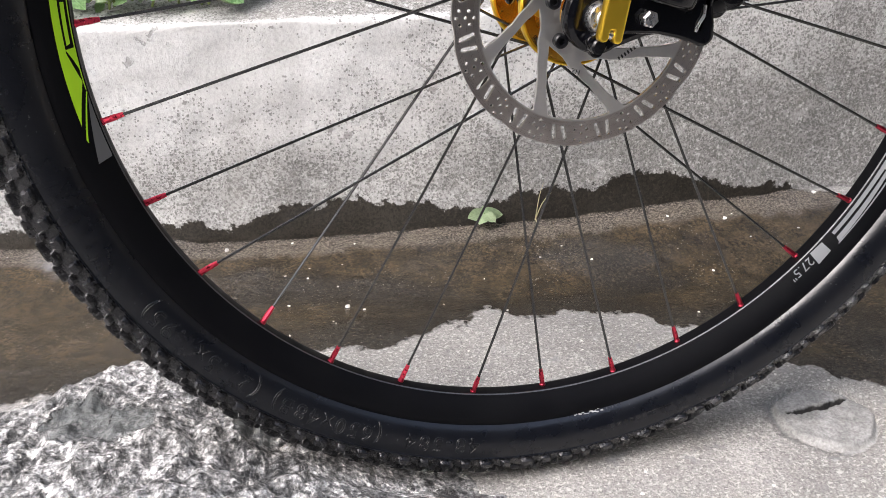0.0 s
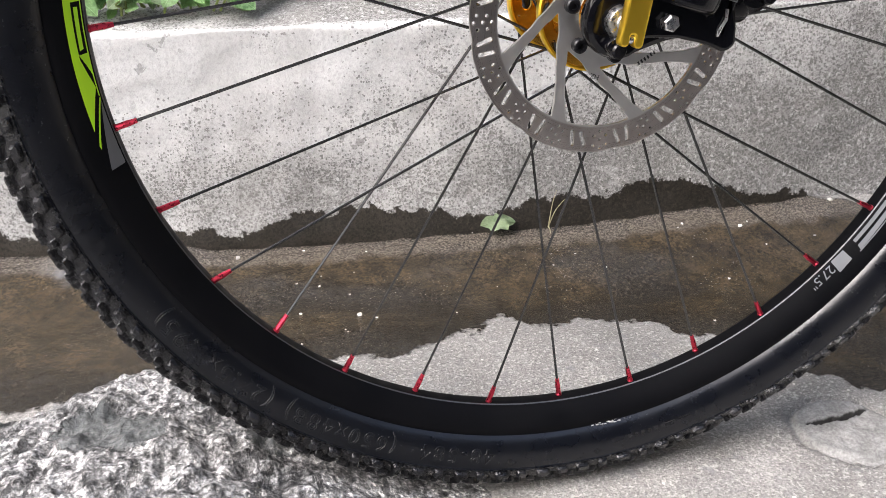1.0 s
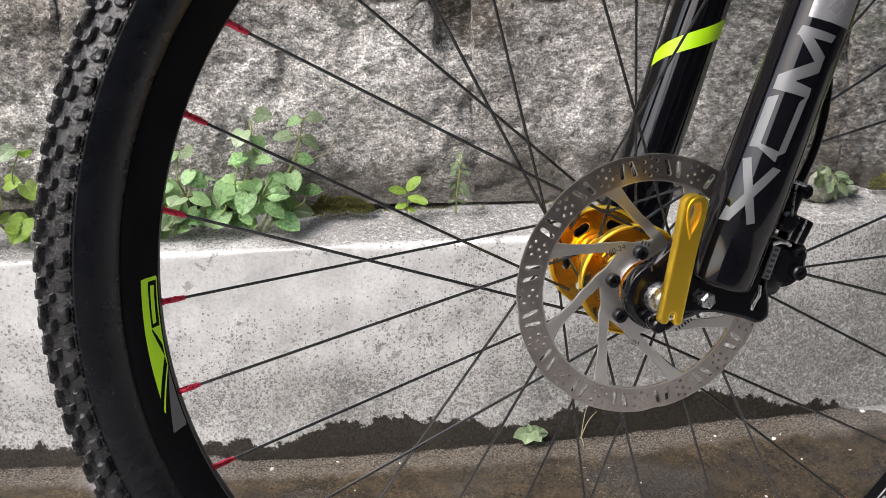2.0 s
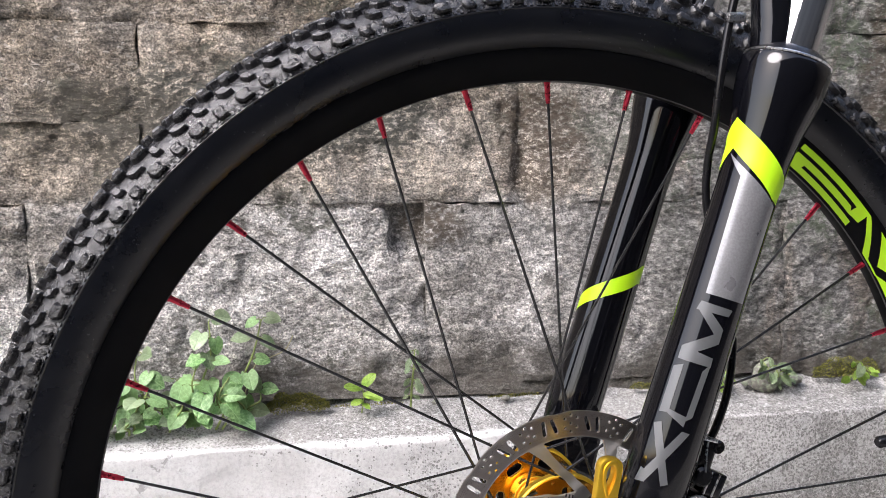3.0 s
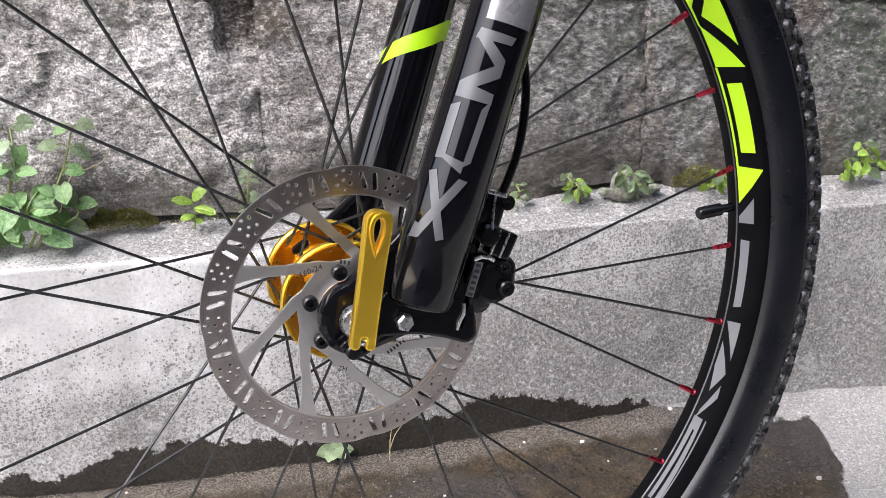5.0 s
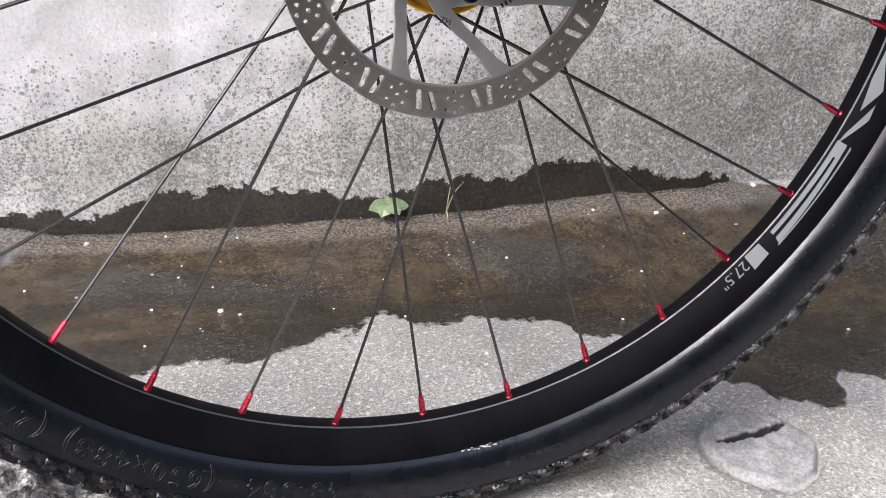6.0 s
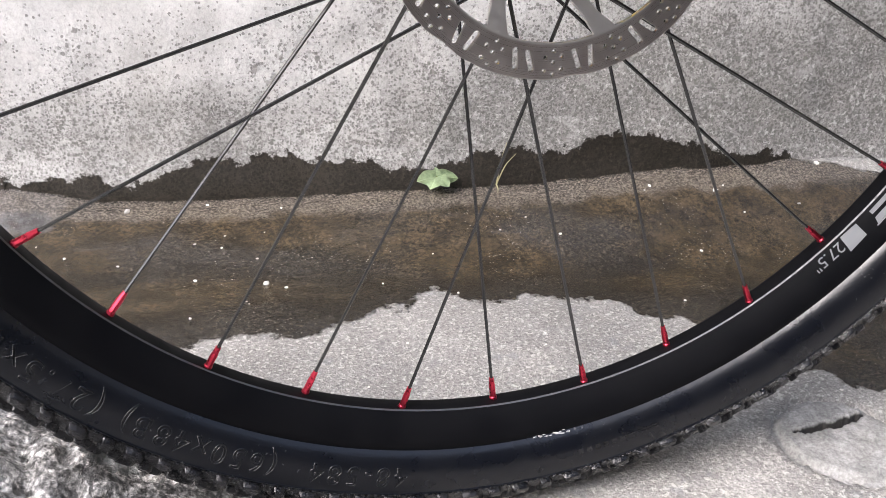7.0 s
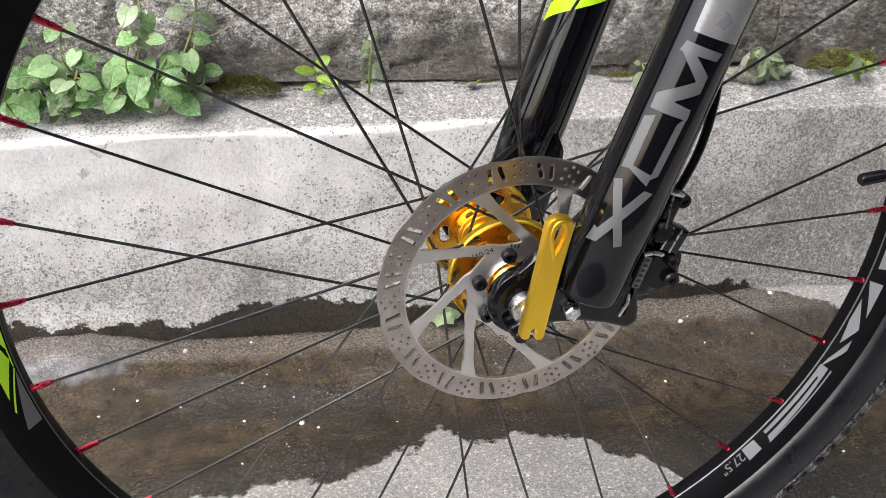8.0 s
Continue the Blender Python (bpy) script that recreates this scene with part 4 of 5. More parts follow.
    n.bump(n.math("MULTIPLY", h, n.step(n.math("MAXIMUM", pool, n.math("MULTIPLY", skim, 1.15)), 0, 1, 1, 0.35)), 0.0024, 0.8)
    n.bump(n.math("MULTIPLY", n.noise(32, 5, 0.6, 0.5, n.scaled(1.0, 0.6, 1.0)), wet), 0.0035, 0.8, n.b.inputs["Normal"].links[0].from_socket)
    return m


ground = sheet("ground", spread(-0.95, 1.25, 0.007, 260), spread(-0.60, 0.52, 0.007, 260), ground_z, concrete_ground(), wetness)
tagged(ground, "grey concrete ground with a wet gutter", "ground", kind="structure")


# ---- a smooth cracked patch in the concrete beside the tyre ----
def patch_material():
    m = mat("patch_mortar", (0.3, 0.3, 0.29), 0.85)
    n = Nodes(m)
    n.out(n.mix(1.0, n.ramp(n.noise(45, 5), (0.35, (0.20, 0.20, 0.19)), (0.65, (0.31, 0.307, 0.295))), n.ramp(n.noise(420, 3, 0.7), (0.35, 0.7), (0.65, 1.2)), "MULTIPLY"), 0.85)
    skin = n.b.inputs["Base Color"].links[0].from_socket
    # shade in the crack is painted near black; "wet" holds its depth here
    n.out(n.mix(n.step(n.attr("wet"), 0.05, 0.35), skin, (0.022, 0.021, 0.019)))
    n.bump(n.noise(260, 4, 0.7), 0.0016, 0.7)
    return m


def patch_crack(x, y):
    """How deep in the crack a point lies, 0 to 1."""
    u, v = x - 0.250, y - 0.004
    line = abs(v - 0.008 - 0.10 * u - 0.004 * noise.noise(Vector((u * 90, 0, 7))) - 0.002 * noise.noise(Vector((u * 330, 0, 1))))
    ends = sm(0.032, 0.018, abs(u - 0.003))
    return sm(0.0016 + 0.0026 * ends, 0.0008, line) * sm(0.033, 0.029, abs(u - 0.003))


def patch_z(x, y):
    u, v = x - 0.250, y - 0.004
    wob = 1 + 0.10 * noise.noise(Vector((u * 40, v * 40, 2)))
    e = math.hypot(u / 0.040, v / (0.034 + 0.010 * (v < 0))) * wob
    deep = patch_crack(x, y)
    return ground_z(x, y, False) + 0.0015 - 0.0060 * sm(0.90, 1.0, e) - 0.009 * deep + 0.0007 * noise.noise(Vector((u * 120, v * 120, 0)))


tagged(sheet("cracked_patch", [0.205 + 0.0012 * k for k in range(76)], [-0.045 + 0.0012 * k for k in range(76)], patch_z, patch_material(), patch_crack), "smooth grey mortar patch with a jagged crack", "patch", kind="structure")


# ---- low concrete ledge at the foot of the wall ----
def ledge_material():
    m = mat("ledge_concrete", (0.4, 0.4, 0.38), 0.85)
    n = Nodes(m)
    # tone per vertex plus noise; a higher value gives a darker grey
    ledge_tone = n.math("ADD", n.attr("ledge_tone"), n.math("MULTIPLY", n.math("SUBTRACT", n.noise(7, 5, 0.62), 0.5), 1.3))
    col = n.ramp(ledge_tone, (0.16, (0.49, 0.49, 0.477)), (0.48, (0.405, 0.402, 0.388)), (0.82, (0.255, 0.252, 0.240)))
    col = n.mix(1.0, col, n.ramp(n.noise(260, 4, 0.7), (0.36, 0.84), (0.5, 1.0), (0.64, 1.08)), "MULTIPLY")
    cloud = n.math("ADD", ledge_tone, n.math("MULTIPLY", n.math("SUBTRACT", n.noise(22, 5, 0.65), 0.5), 1.1))
    dense = n.step(cloud, -0.02, 0.85)
    specks = None
    for scale, share, wide in ((390, 0.88, 0.40), (230, 0.55, 0.32), (125, 0.10, 0.24)):          # round spots of black lichen, thicker where the tone is darker
        cell = n.t.nodes.new("ShaderNodeSeparateColor")
        n.link(n.voronoi(scale, "F1", "Color"), cell.inputs[0])
        there = n.step(n.math("SUBTRACT", cell.outputs[0], n.math("MULTIPLY", dense, share)), 0.03, -0.03)
        size = n.math("MULTIPLY", n.math("ADD", cell.outputs[1], 0.45), wide)
        edge = n.math("ADD", n.voronoi(scale), n.math("MULTIPLY", n.math("SUBTRACT", n.noise(scale * 2.2, 3, 0.6), 0.5), 0.85))
        spot = n.math("MULTIPLY", there, n.step(n.math("SUBTRACT", edge, size), 0.07, -0.07))
        specks = spot if specks is None else n.math("MAXIMUM", specks, spot)
    col = n.mix(n.math("MULTIPLY", specks, 0.72), col, (0.088, 0.085, 0.078))
    fine = n.math("MULTIPLY", n.step(n.noise(300, 5, 0.72), 0.49, 0.56), dense)
    col = n.mix(n.math("MULTIPLY", fine, 0.66), col, (0.100, 0.098, 0.091))
    coarse = n.math("MULTIPLY", n.step(n.noise(75, 4, 0.62, 0.4), 0.60, 0.64), n.step(n.noise(11, 3), 0.46, 0.60))
    col = n.mix(n.math("MULTIPLY", coarse, 0.55), col, (0.145, 0.140, 0.128))
    light = n.math("MULTIPLY", n.step(n.noise(210, 4, 0.7, 0.3), 0.57, 0.62), dense)
    col = n.mix(n.math("MULTIPLY", light, 0.60), col, (0.52, 0.515, 0.495))
    stain = n.step(n.noise(5.5, 5, 0.7, 0.4, n.scaled(1.0, 1.0, 0.35)), 0.50, 0.66, 0, 0.28)
    col = n.mix(stain, col, (0.27, 0.262, 0.242))
    pale = n.step(n.noise(30, 6, 0.72, 0.5), 0.57, 0.66, 0, 0.24)
    col = n.mix(pale, col, (0.58, 0.58, 0.56))
    edge = n.math("ADD", n.attr("wet"), n.math("MULTIPLY", n.math("SUBTRACT", n.noise(44, 6, 0.70), 0.5), 0.055))
    wet = n.step(edge, -0.0015, 0.0015)
    dark = n.mix(1.0, col, (0.082, 0.070, 0.055), "MULTIPLY")
    n.out(n.mix(wet, col, dark), n.step(wet, 0, 1, 0.88, 0.55), n.step(wet, 0, 1, 0.5, 0.25))
    n.bump(n.math("ADD", n.noise(300, 4, 0.7), n.math("MULTIPLY", n.math("SUBTRACT", 1.0, coarse), 0.6)), 0.0016, 0.7)
    return m


def ledge_top(x):
    return 0.2545 + 0.030 * x if abs(x) < 1.5 else 0.2545 + 0.045 * (1 if x > 0 else -1)


TIDE = ((-0.6, 0.012), (-0.45, 0.018), (-0.30, 0.018), (-0.22, 0.016), (-0.17, 0.031), (-0.05, 0.034), (0.0, 0.030), (0.04, 0.014), (0.08, 0.016), (0.11, 0.030), (0.16, 0.034), (0.22, 0.026),
        (0.27, 0.036), (0.33, 0.024), (0.38, 0.012), (0.44, 0.002), (0.50, -0.03))


def ledge():
    xs = spread(-0.95, 1.30, 0.008, 7)
    prof = [-0.06] + [0.27 * k / 46 for k in range(46)] + [0.2672, 0.2688, 0.27]
    verts, wet = [], []
    tide = lambda x: table(x, TIDE) + 0.006 * noise.noise(Vector((x * 14, 3.1, 0)))
    loops = []
    for s in prof:                               # face, from the foot to the edge
        loops.append(("face", s))
    for k in range(1, 6):
        loops.append(("edge", k / 5))
    for k in range(1, 15):
        loops.append(("top", k / 14))
    for kind, s in loops:
        for x in xs:
            top, y0 = ledge_top(x), ledge_y(x)
            if kind == "face":
                z = -0.06 if s < 0 else (top - 0.0050) * s / 0.27
                p = Vector((x, y0, z))
                d = 0.0045 * noise.noise(Vector((x * 6, z * 6, 0))) + 0.0018 * noise.noise(Vector((x * 30, z * 30, 5))) + 0.0009 * noise.noise(Vector((x * 110, z * 110, 9)))
                p.y -= d + 0.008 * sm(0.06, 0.0, z)
            elif kind == "edge":
                a = 0.5 * math.pi * s
                r = 0.0032 + 0.0014 * noise.noise(Vector((x * 17, 8, 0)))
                p = Vector((x, y0 + r * (1 - math.cos(a)), top - r + r * math.sin(a)))
                p.z += 0.0025 * noise.noise(Vector((x * 12, 2, 0))) * s
                p.y -= 0.0045 * noise.noise(Vector((x * 6, top * 6, 0))) * (1 - s)
            else:
                p = Vector((x, y0 + 0.0065 + 0.0785 * s, top + 0.031 * s))
                p.z += 0.0025 * noise.noise(Vector((x * 12, 2, 0))) + 0.0035 * noise.noise(Vector((x * 14, p.y * 14, 3))) * min(1, 4 * s) + 0.0012 * noise.noise(Vector((x * 60, p.y * 60, 3)))
            verts.append(p)
            wet.append(max(-0.1, min(0.1, tide(x) + table(x, FOOT) - p.z)) if kind == "face" else -0.1)
    n = len(xs)
    faces = [(j * n + i, j * n + i + 1, (j + 1) * n + i + 1, (j + 1) * n + i) for j in range(len(loops) - 1) for i in range(n - 1)]
    # close the back and the foot so that the ledge is a solid
    back = len(verts)
    for x in xs:
        verts.append(Vector((x, ledge_y(x) + 0.30, ledge_top(x) + 0.031)))
    for x in xs:
        verts.append(Vector((x, ledge_y(x) + 0.30, -0.06)))
    last = (len(loops) - 1) * n
    for i in range(n - 1):
        faces.append((last + i, last + i + 1, back + i + 1, back + i))
        faces.append((back + i, back + i + 1, back + n + i + 1, back + n + i))
        faces.append((back + n + i, back + n + i + 1, i + 1, i))
    wet += [-0.1] * (2 * n)
    me = bpy.data.meshes.new("ledge")
    me.from_pydata(verts, [], faces)
    me.attributes.new("wet", "FLOAT", "POINT").data.foreach_set("value", wet)
    # darker towards the foot, to the right and on top; edge slightly paler
    me.attributes.new("ledge_tone", "FLOAT", "POINT").data.foreach_set("value", [0.14 + 0.52 * sm(0.23, 0.05, v.z) + 0.52 * sm(-0.05, 0.32, v.x) - 0.08 * sm(-0.05, -0.3, v.x) - 0.05 * sm(0.0030, 0.0, abs(v.z - ledge_top(v.x) + 0.002) + 3 * max(0, v.y - ledge_y(v.x) - 0.012)) + 0.62 * sm(0.003, 0.008, v.y - ledge_y(v.x)) for v in verts])
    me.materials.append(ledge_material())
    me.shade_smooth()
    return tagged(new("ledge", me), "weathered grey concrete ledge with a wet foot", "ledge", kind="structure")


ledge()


# ---- wall of rough concrete blocks ----
WALL = Matrix.Translation((0, 0.485, 0)) @ Matrix.Rotation(math.atan(SLOPE), 4, "Z")     # local x along the wall, y into it


def block_material():
    m = mat("block_concrete", (0.2, 0.19, 0.17), 0.92)
    n = Nodes(m)
    sep = n.t.nodes.new("ShaderNodeSeparateXYZ")
    n.link(n.pos, sep.inputs[0])
    px, pz = sep.outputs["X"], sep.outputs["Z"]
    flat = n.scaled(0.7, 1.0, 1.25)                        # flakes lie a little longer than high
    streak = n.scaled(1.0, 1.0, 0.22)                      # rain runs down the face
    base = n.ramp(n.noise(6.0, 6, 0.66, 0.4), (0.36, (0.24, 0.228, 0.208)), (0.48, (0.43, 0.412, 0.383)), (0.62, (0.62, 0.60, 0.565)))
    tan = n.step(n.math("ADD", n.math("SUBTRACT", n.math("MULTIPLY", pz, 0.9), n.math("MULTIPLY", px, 0.35)), n.math("MULTIPLY", n.noise(3.5, 5, 0.65), 0.5)), 0.69, 0.95, 0, 0.7)
    base = n.mix(tan, base, n.ramp(n.noise(11, 5, 0.65), (0.36, (0.125, 0.108, 0.085)), (0.62, (0.34, 0.300, 0.245))))
    flakes = n.ramp(n.noise(165, 5, 0.74, 0.15, flat), (0.37, 0.36), (0.46, 0.82), (0.53, 1.08), (0.62, 1.6))
    col = n.mix(1.0, base, flakes, "MULTIPLY")
    col = n.mix(1.0, col, n.ramp(n.noise(430, 3, 0.7), (0.36, 0.40), (0.5, 1.0), (0.64, 1.7)), "MULTIPLY")
    col = n.mix(n.step(n.noise(44, 6, 0.75, 0.35, flat), 0.545, 0.60, 0, 0.55), col, (0.085, 0.078, 0.066))
    col = n.mix(n.math("MULTIPLY", n.step(n.noise(150, 3, 0.6, 0.3, flat), 0.62, 0.66), 0.75), col, (0.60, 0.585, 0.55))
    upper = n.math("MULTIPLY", n.step(n.math("ADD", pz, n.math("MULTIPLY", n.math("SUBTRACT", n.noise(24, 5, 0.7), 0.5), 0.05)), 0.503, 0.530), n.step(px, 0.34, 0.20))      # older, browner courses
    col = n.mix(n.math("MULTIPLY", upper, n.step(n.noise(8, 5, 0.65), 0.36, 0.58, 0.45, 1.0)), col, n.mix(1.0, col, (0.90, 0.83, 0.735), "MULTIPLY"))
    algae = n.math("MULTIPLY", n.step(n.noise(7.5, 6, 0.68, 0.6), 0.51, 0.60), n.step(n.noise(85, 5, 0.72), 0.40, 0.55))
    col = n.mix(n.math("MULTIPLY", algae, 0.75), col, (0.060, 0.064, 0.043))
    grimy = n.step(n.math("ADD", px, n.math("MULTIPLY", n.math("SUBTRACT", n.noise(7, 6, 0.7, 0.3, streak), 0.5), 0.75)), 0.12, 0.42, 0, 0.88)
    shade = n.mix(n.noise(70, 5, 0.75, 0.5, flat), (0.060, 0.060, 0.055), (0.23, 0.226, 0.210))
    shade = n.mix(n.step(n.noise(15, 5, 0.7, 0.3, streak), 0.52, 0.62, 0, 0.45), shade, n.mix(n.noise(120, 4, 0.7), (0.060, 0.040, 0.025), (0.17, 0.118, 0.075)))
    shade = n.mix(1.0, shade, n.ramp(n.noise(165, 5, 0.74, 0.15, flat), (0.38, 0.22), (0.47, 0.75), (0.53, 1.1), (0.61, 2.3)), "MULTIPLY")
    col = n.mix(grimy, col, shade)
    green = n.math("MULTIPLY", n.step(n.math("ADD", px, pz), 0.72, 0.98), n.math("MULTIPLY", n.step(n.noise(9, 5, 0.7), 0.45, 0.57), n.step(n.noise(110, 4, 0.7), 0.42, 0.56)))
    col = n.mix(n.math("MULTIPLY", green, 0.85), col, (0.075, 0.098, 0.060))
    for at, size, tone in (((-0.12, 0.625), (0.19, 0.065), (0.050, 0.054, 0.043)), ((0.16, 0.585), (0.055, 0.075), (0.095, 0.070, 0.048)), ((0.030, 0.488), (0.040, 0.030), (0.085, 0.064, 0.042)),
                           ((0.62, 0.62), (0.07, 0.30), (0.085, 0.066, 0.048)), ((-0.33, 0.60), (0.10, 0.05), (0.085, 0.076, 0.058))):        # old stains
        far = n.math("ADD", n.math("POWER", n.math("ABSOLUTE", n.math("DIVIDE", n.math("SUBTRACT", px, at[0]), size[0])), 2.0), n.math("POWER", n.math("ABSOLUTE", n.math("DIVIDE", n.math("SUBTRACT", pz, at[1]), size[1])), 2.0))
        mark = n.step(n.math("ADD", far, n.math("MULTIPLY", n.math("SUBTRACT", n.noise(26, 6, 0.72), 0.5), 3.2)), 1.3, 0.4, 0, 0.82)
        col = n.mix(n.math("MULTIPLY", mark, n.step(n.noise(165, 5, 0.74, 0.15, flat), 0.58, 0.48, 0.35, 1.0)), col, tone)
    # darker and browner towards the wall's foot, broken up by noise
    foot_tone = n.math("SUBTRACT", 0.372, pz)
    foot_tone = n.step(n.math("ADD", foot_tone, n.math("MULTIPLY", n.math("SUBTRACT", n.noise(11, 6, 0.72), 0.5), 0.30)), 0.0, 0.07, 0, 0.80)
    col = n.mix(foot_tone, col, n.mix(n.noise(130, 4, 0.7), (0.036, 0.031, 0.024), (0.115, 0.101, 0.080)))
    n.out(col, 0.92)
    h = n.math("ADD", n.noise(165, 5, 0.74, 0.15, flat), n.math("MULTIPLY", n.noise(44, 6, 0.75, 0.35, flat), -1.5))
    n.bump(n.math("ADD", h, n.math("MULTIPLY", n.noise(310, 3, 0.7), 0.4)), 0.009, 1.0)
    return m


BLOCK = block_material()
# the blocks: each course's foot, and its blocks as (start, end); cut where the joints run
COURSES = (0.300, 0.513, 0.712, 0.906, 1.106, 1.306, 1.506, 1.706)
LONG = 0.44


def course(c):
    if c == 0:
        cuts = [(0.0290 + LONG * k, 0.028 + LONG * (k + 1)) for k in range(-9, 10)]
    elif c == 1:
        cuts = [(0.196 + LONG * k, 0.195 + LONG * (k + 1)) for k in range(0, 9)] + [(-0.286, 0.194)] + [(-0.288 - LONG * (k + 1), -0.289 - LONG * k) for k in range(9)]
    else:
        first = (0, 0, -0.09, -0.24, 0.0, -0.22, 0.02)[c]
        cuts = [(first + LONG * k, first - 0.001 + LONG * (k + 1)) for k in range(-9, 10)]
    return cuts


def block_mesh(seed, w, h, fine):
    """A block with a rough face towards -y, worn edges and closed sides."""
    nu, nv = (max(8, int(w / 0.0055)), max(6, int(h / 0.0055))) if fine else (6, 3)
    depth = 0.14
    bm = bmesh.new()
    grid = []
    for j in range(nv + 1):
        row = []
        for i in range(nu + 1):
            u, v = w * i / nu, h * j / nv
            e = min(u, w - u, v, h - v)
            r = Vector((u * 8 + seed * 3.7, v * 8, seed))
            y = -0.009 * noise.noise(r) - 0.0065 * noise.noise(r * 3.1) - 0.0040 * noise.noise(r * 9) - 0.0026 * noise.noise(r * 22)
            y += 0.006 * (1 - sm(0, 0.012 + 0.012 * noise.noise(r * 2.3), e)) * (0.55 + 1.3 * noise.noise(r * 1.7 + Vector((3, 3, 3))))
            if seed == HOLED:
                hole = max(abs(w - u - 0.018) / 0.026, abs(h - v - 0.026) / 0.030) + 0.35 * noise.noise(r * 5)
                y += 0.022 * sm(1.15, 0.75, hole) * (1 + 0.5 * noise.noise(r * 7))
            if seed == RECESSED:
                y += 0.012 * sm(0.414, 0.430, u + 0.010 * noise.noise(r * 3)) * sm(h + 0.01, h - 0.04, v)
            uu = u + 0.004 * noise.noise(r * 5 + Vector((0, 9, 0)))
            vv = v + 0.004 * noise.noise(r * 5 + Vector((9, 0, 0)))
            row.append(bm.verts.new((uu, y, vv)))
        grid.append(row)
    for j in range(nv):
        for i in range(nu):
            bm.faces.new((grid[j][i], grid[j][i + 1], grid[j + 1][i + 1], grid[j + 1][i]))
    ring = grid[0] + [grid[j][nu] for j in range(1, nv + 1)] + grid[nv][-2::-1] + [grid[j][0] for j in range(nv - 1, 0, -1)]
    rear = [bm.verts.new((v.co.x, depth, v.co.z)) for v in ring]
    for k in range(len(ring)):
        q = (k + 1) % len(ring)
        bm.faces.new((ring[k], rear[k], rear[q], ring[q]))
    bm.faces.new(rear)
    return finish(bm, "block", BLOCK)


HOLED, RECESSED = 8, 29


def mortar():
    """Mortar that fills the joints almost flush, washed out deeper here and there."""
    us, zs = [-1.30 + 0.006 * k for k in range(418)], [0.285 + 0.006 * k for k in range(105)]
    verts = []
    for z in zs:
        for u in us:
            v = Vector((u, 0, z))
            open_joint = sm(0.10, 0.42, noise.noise(v * 5.5 + Vector((4, 0, 2)))) + sm(0.10, 0.05, math.hypot(u - 0.06, (z - 0.512) * 5)) + 2.0 * sm(0.045, 0.02, math.hypot(u - 0.012, z - 0.486) + 0.012 * noise.noise(v * 60)) + sm(0.25, 0.10, math.hypot(u - 0.60, (z - 0.712) * 14))
            y = 0.0035 + 0.016 * min(2.2, open_joint) - 0.006 * noise.noise(v * 13) - 0.004 * noise.noise(v * 40) - 0.003 * noise.noise(v * 95)
            verts.append((u, y, z))
    n = len(us)
    faces = [(j * n + i, j * n + i + 1, (j + 1) * n + i + 1, (j + 1) * n + i) for j in range(len(zs) - 1) for i in range(n - 1)]
    me = bpy.data.meshes.new("mortar")
    me.from_pydata(verts, [], faces)
    me.materials.append(BLOCK)
    me.shade_smooth()
    return me


wall = new("wall_north", finish(box((14, 0.20, 2.0), (0, 0.1250, 0.90)), "wall_north", BLOCK, False))
wall.matrix_world = WALL
tagged(wall, "rough mossy concrete block wall", "wall", kind="structure")
part("mortar", mortar(), BLOCK, wall)


def build_blocks():
    plain = [block_mesh(50 + k, LONG - 0.008, 0.190, False) for k in range(4)]
    for c, z in enumerate(COURSES[:-1]):
        h = COURSES[c + 1] - z - 0.001
        for k, (u0, u1) in enumerate(course(c)):
            near = c < 3 and -1.3 < u0 < 1.1
            halves = ((z, 0.089), (z + 0.090, h - 0.090)) if c == 1 and abs(u1 + 0.289) < 0.01 else ((z, h),)
            for foot, tall in halves:
                me = block_mesh(c * 20 + k + (31 if foot > z else 0), u1 - u0, tall, True) if near else plain[(c * 5 + k) % 4]
                ob = new("block", me)
                ob.parent = wall
                ob.location = (u0, 0.0, foot)
                ob.rotation_euler = (radians(random.uniform(-0.6, 0.6)), 0, radians(random.uniform(-0.5, 0.5)))


# ---- unseen dark walls, added behind and beside to block sky and darken reflections ----
def unseen_wall_material():
    m = mat("unseen_wall", (0.3, 0.29, 0.27), 0.9)
    n = Nodes(m)
    n.out(n.ramp(n.noise(3, 5), (0.3, (0.07, 0.065, 0.06)), (0.7, (0.12, 0.115, 0.105))), 0.9)
    n.bump(n.noise(120, 4), 0.003, 0.6)
    return m


UNSEEN_WALL = unseen_wall_material()
for name, size, at in (("unseen_wall_south", (11.0, 0.2, 2.8), (3.7, -2.3, 1.39)), ("unseen_wall_west", (0.2, 1.05, 0.45), (-2.6, 0.10, 0.215)), ("unseen_wall_east", (0.2, 2.55, 2.5), (3.2, -0.92, 1.24))):
    ob = new(name, finish(box(size, at, 0.01), name, UNSEEN_WALL))
    tagged(ob, "plain dark rendered wall", "wall", kind="structure")


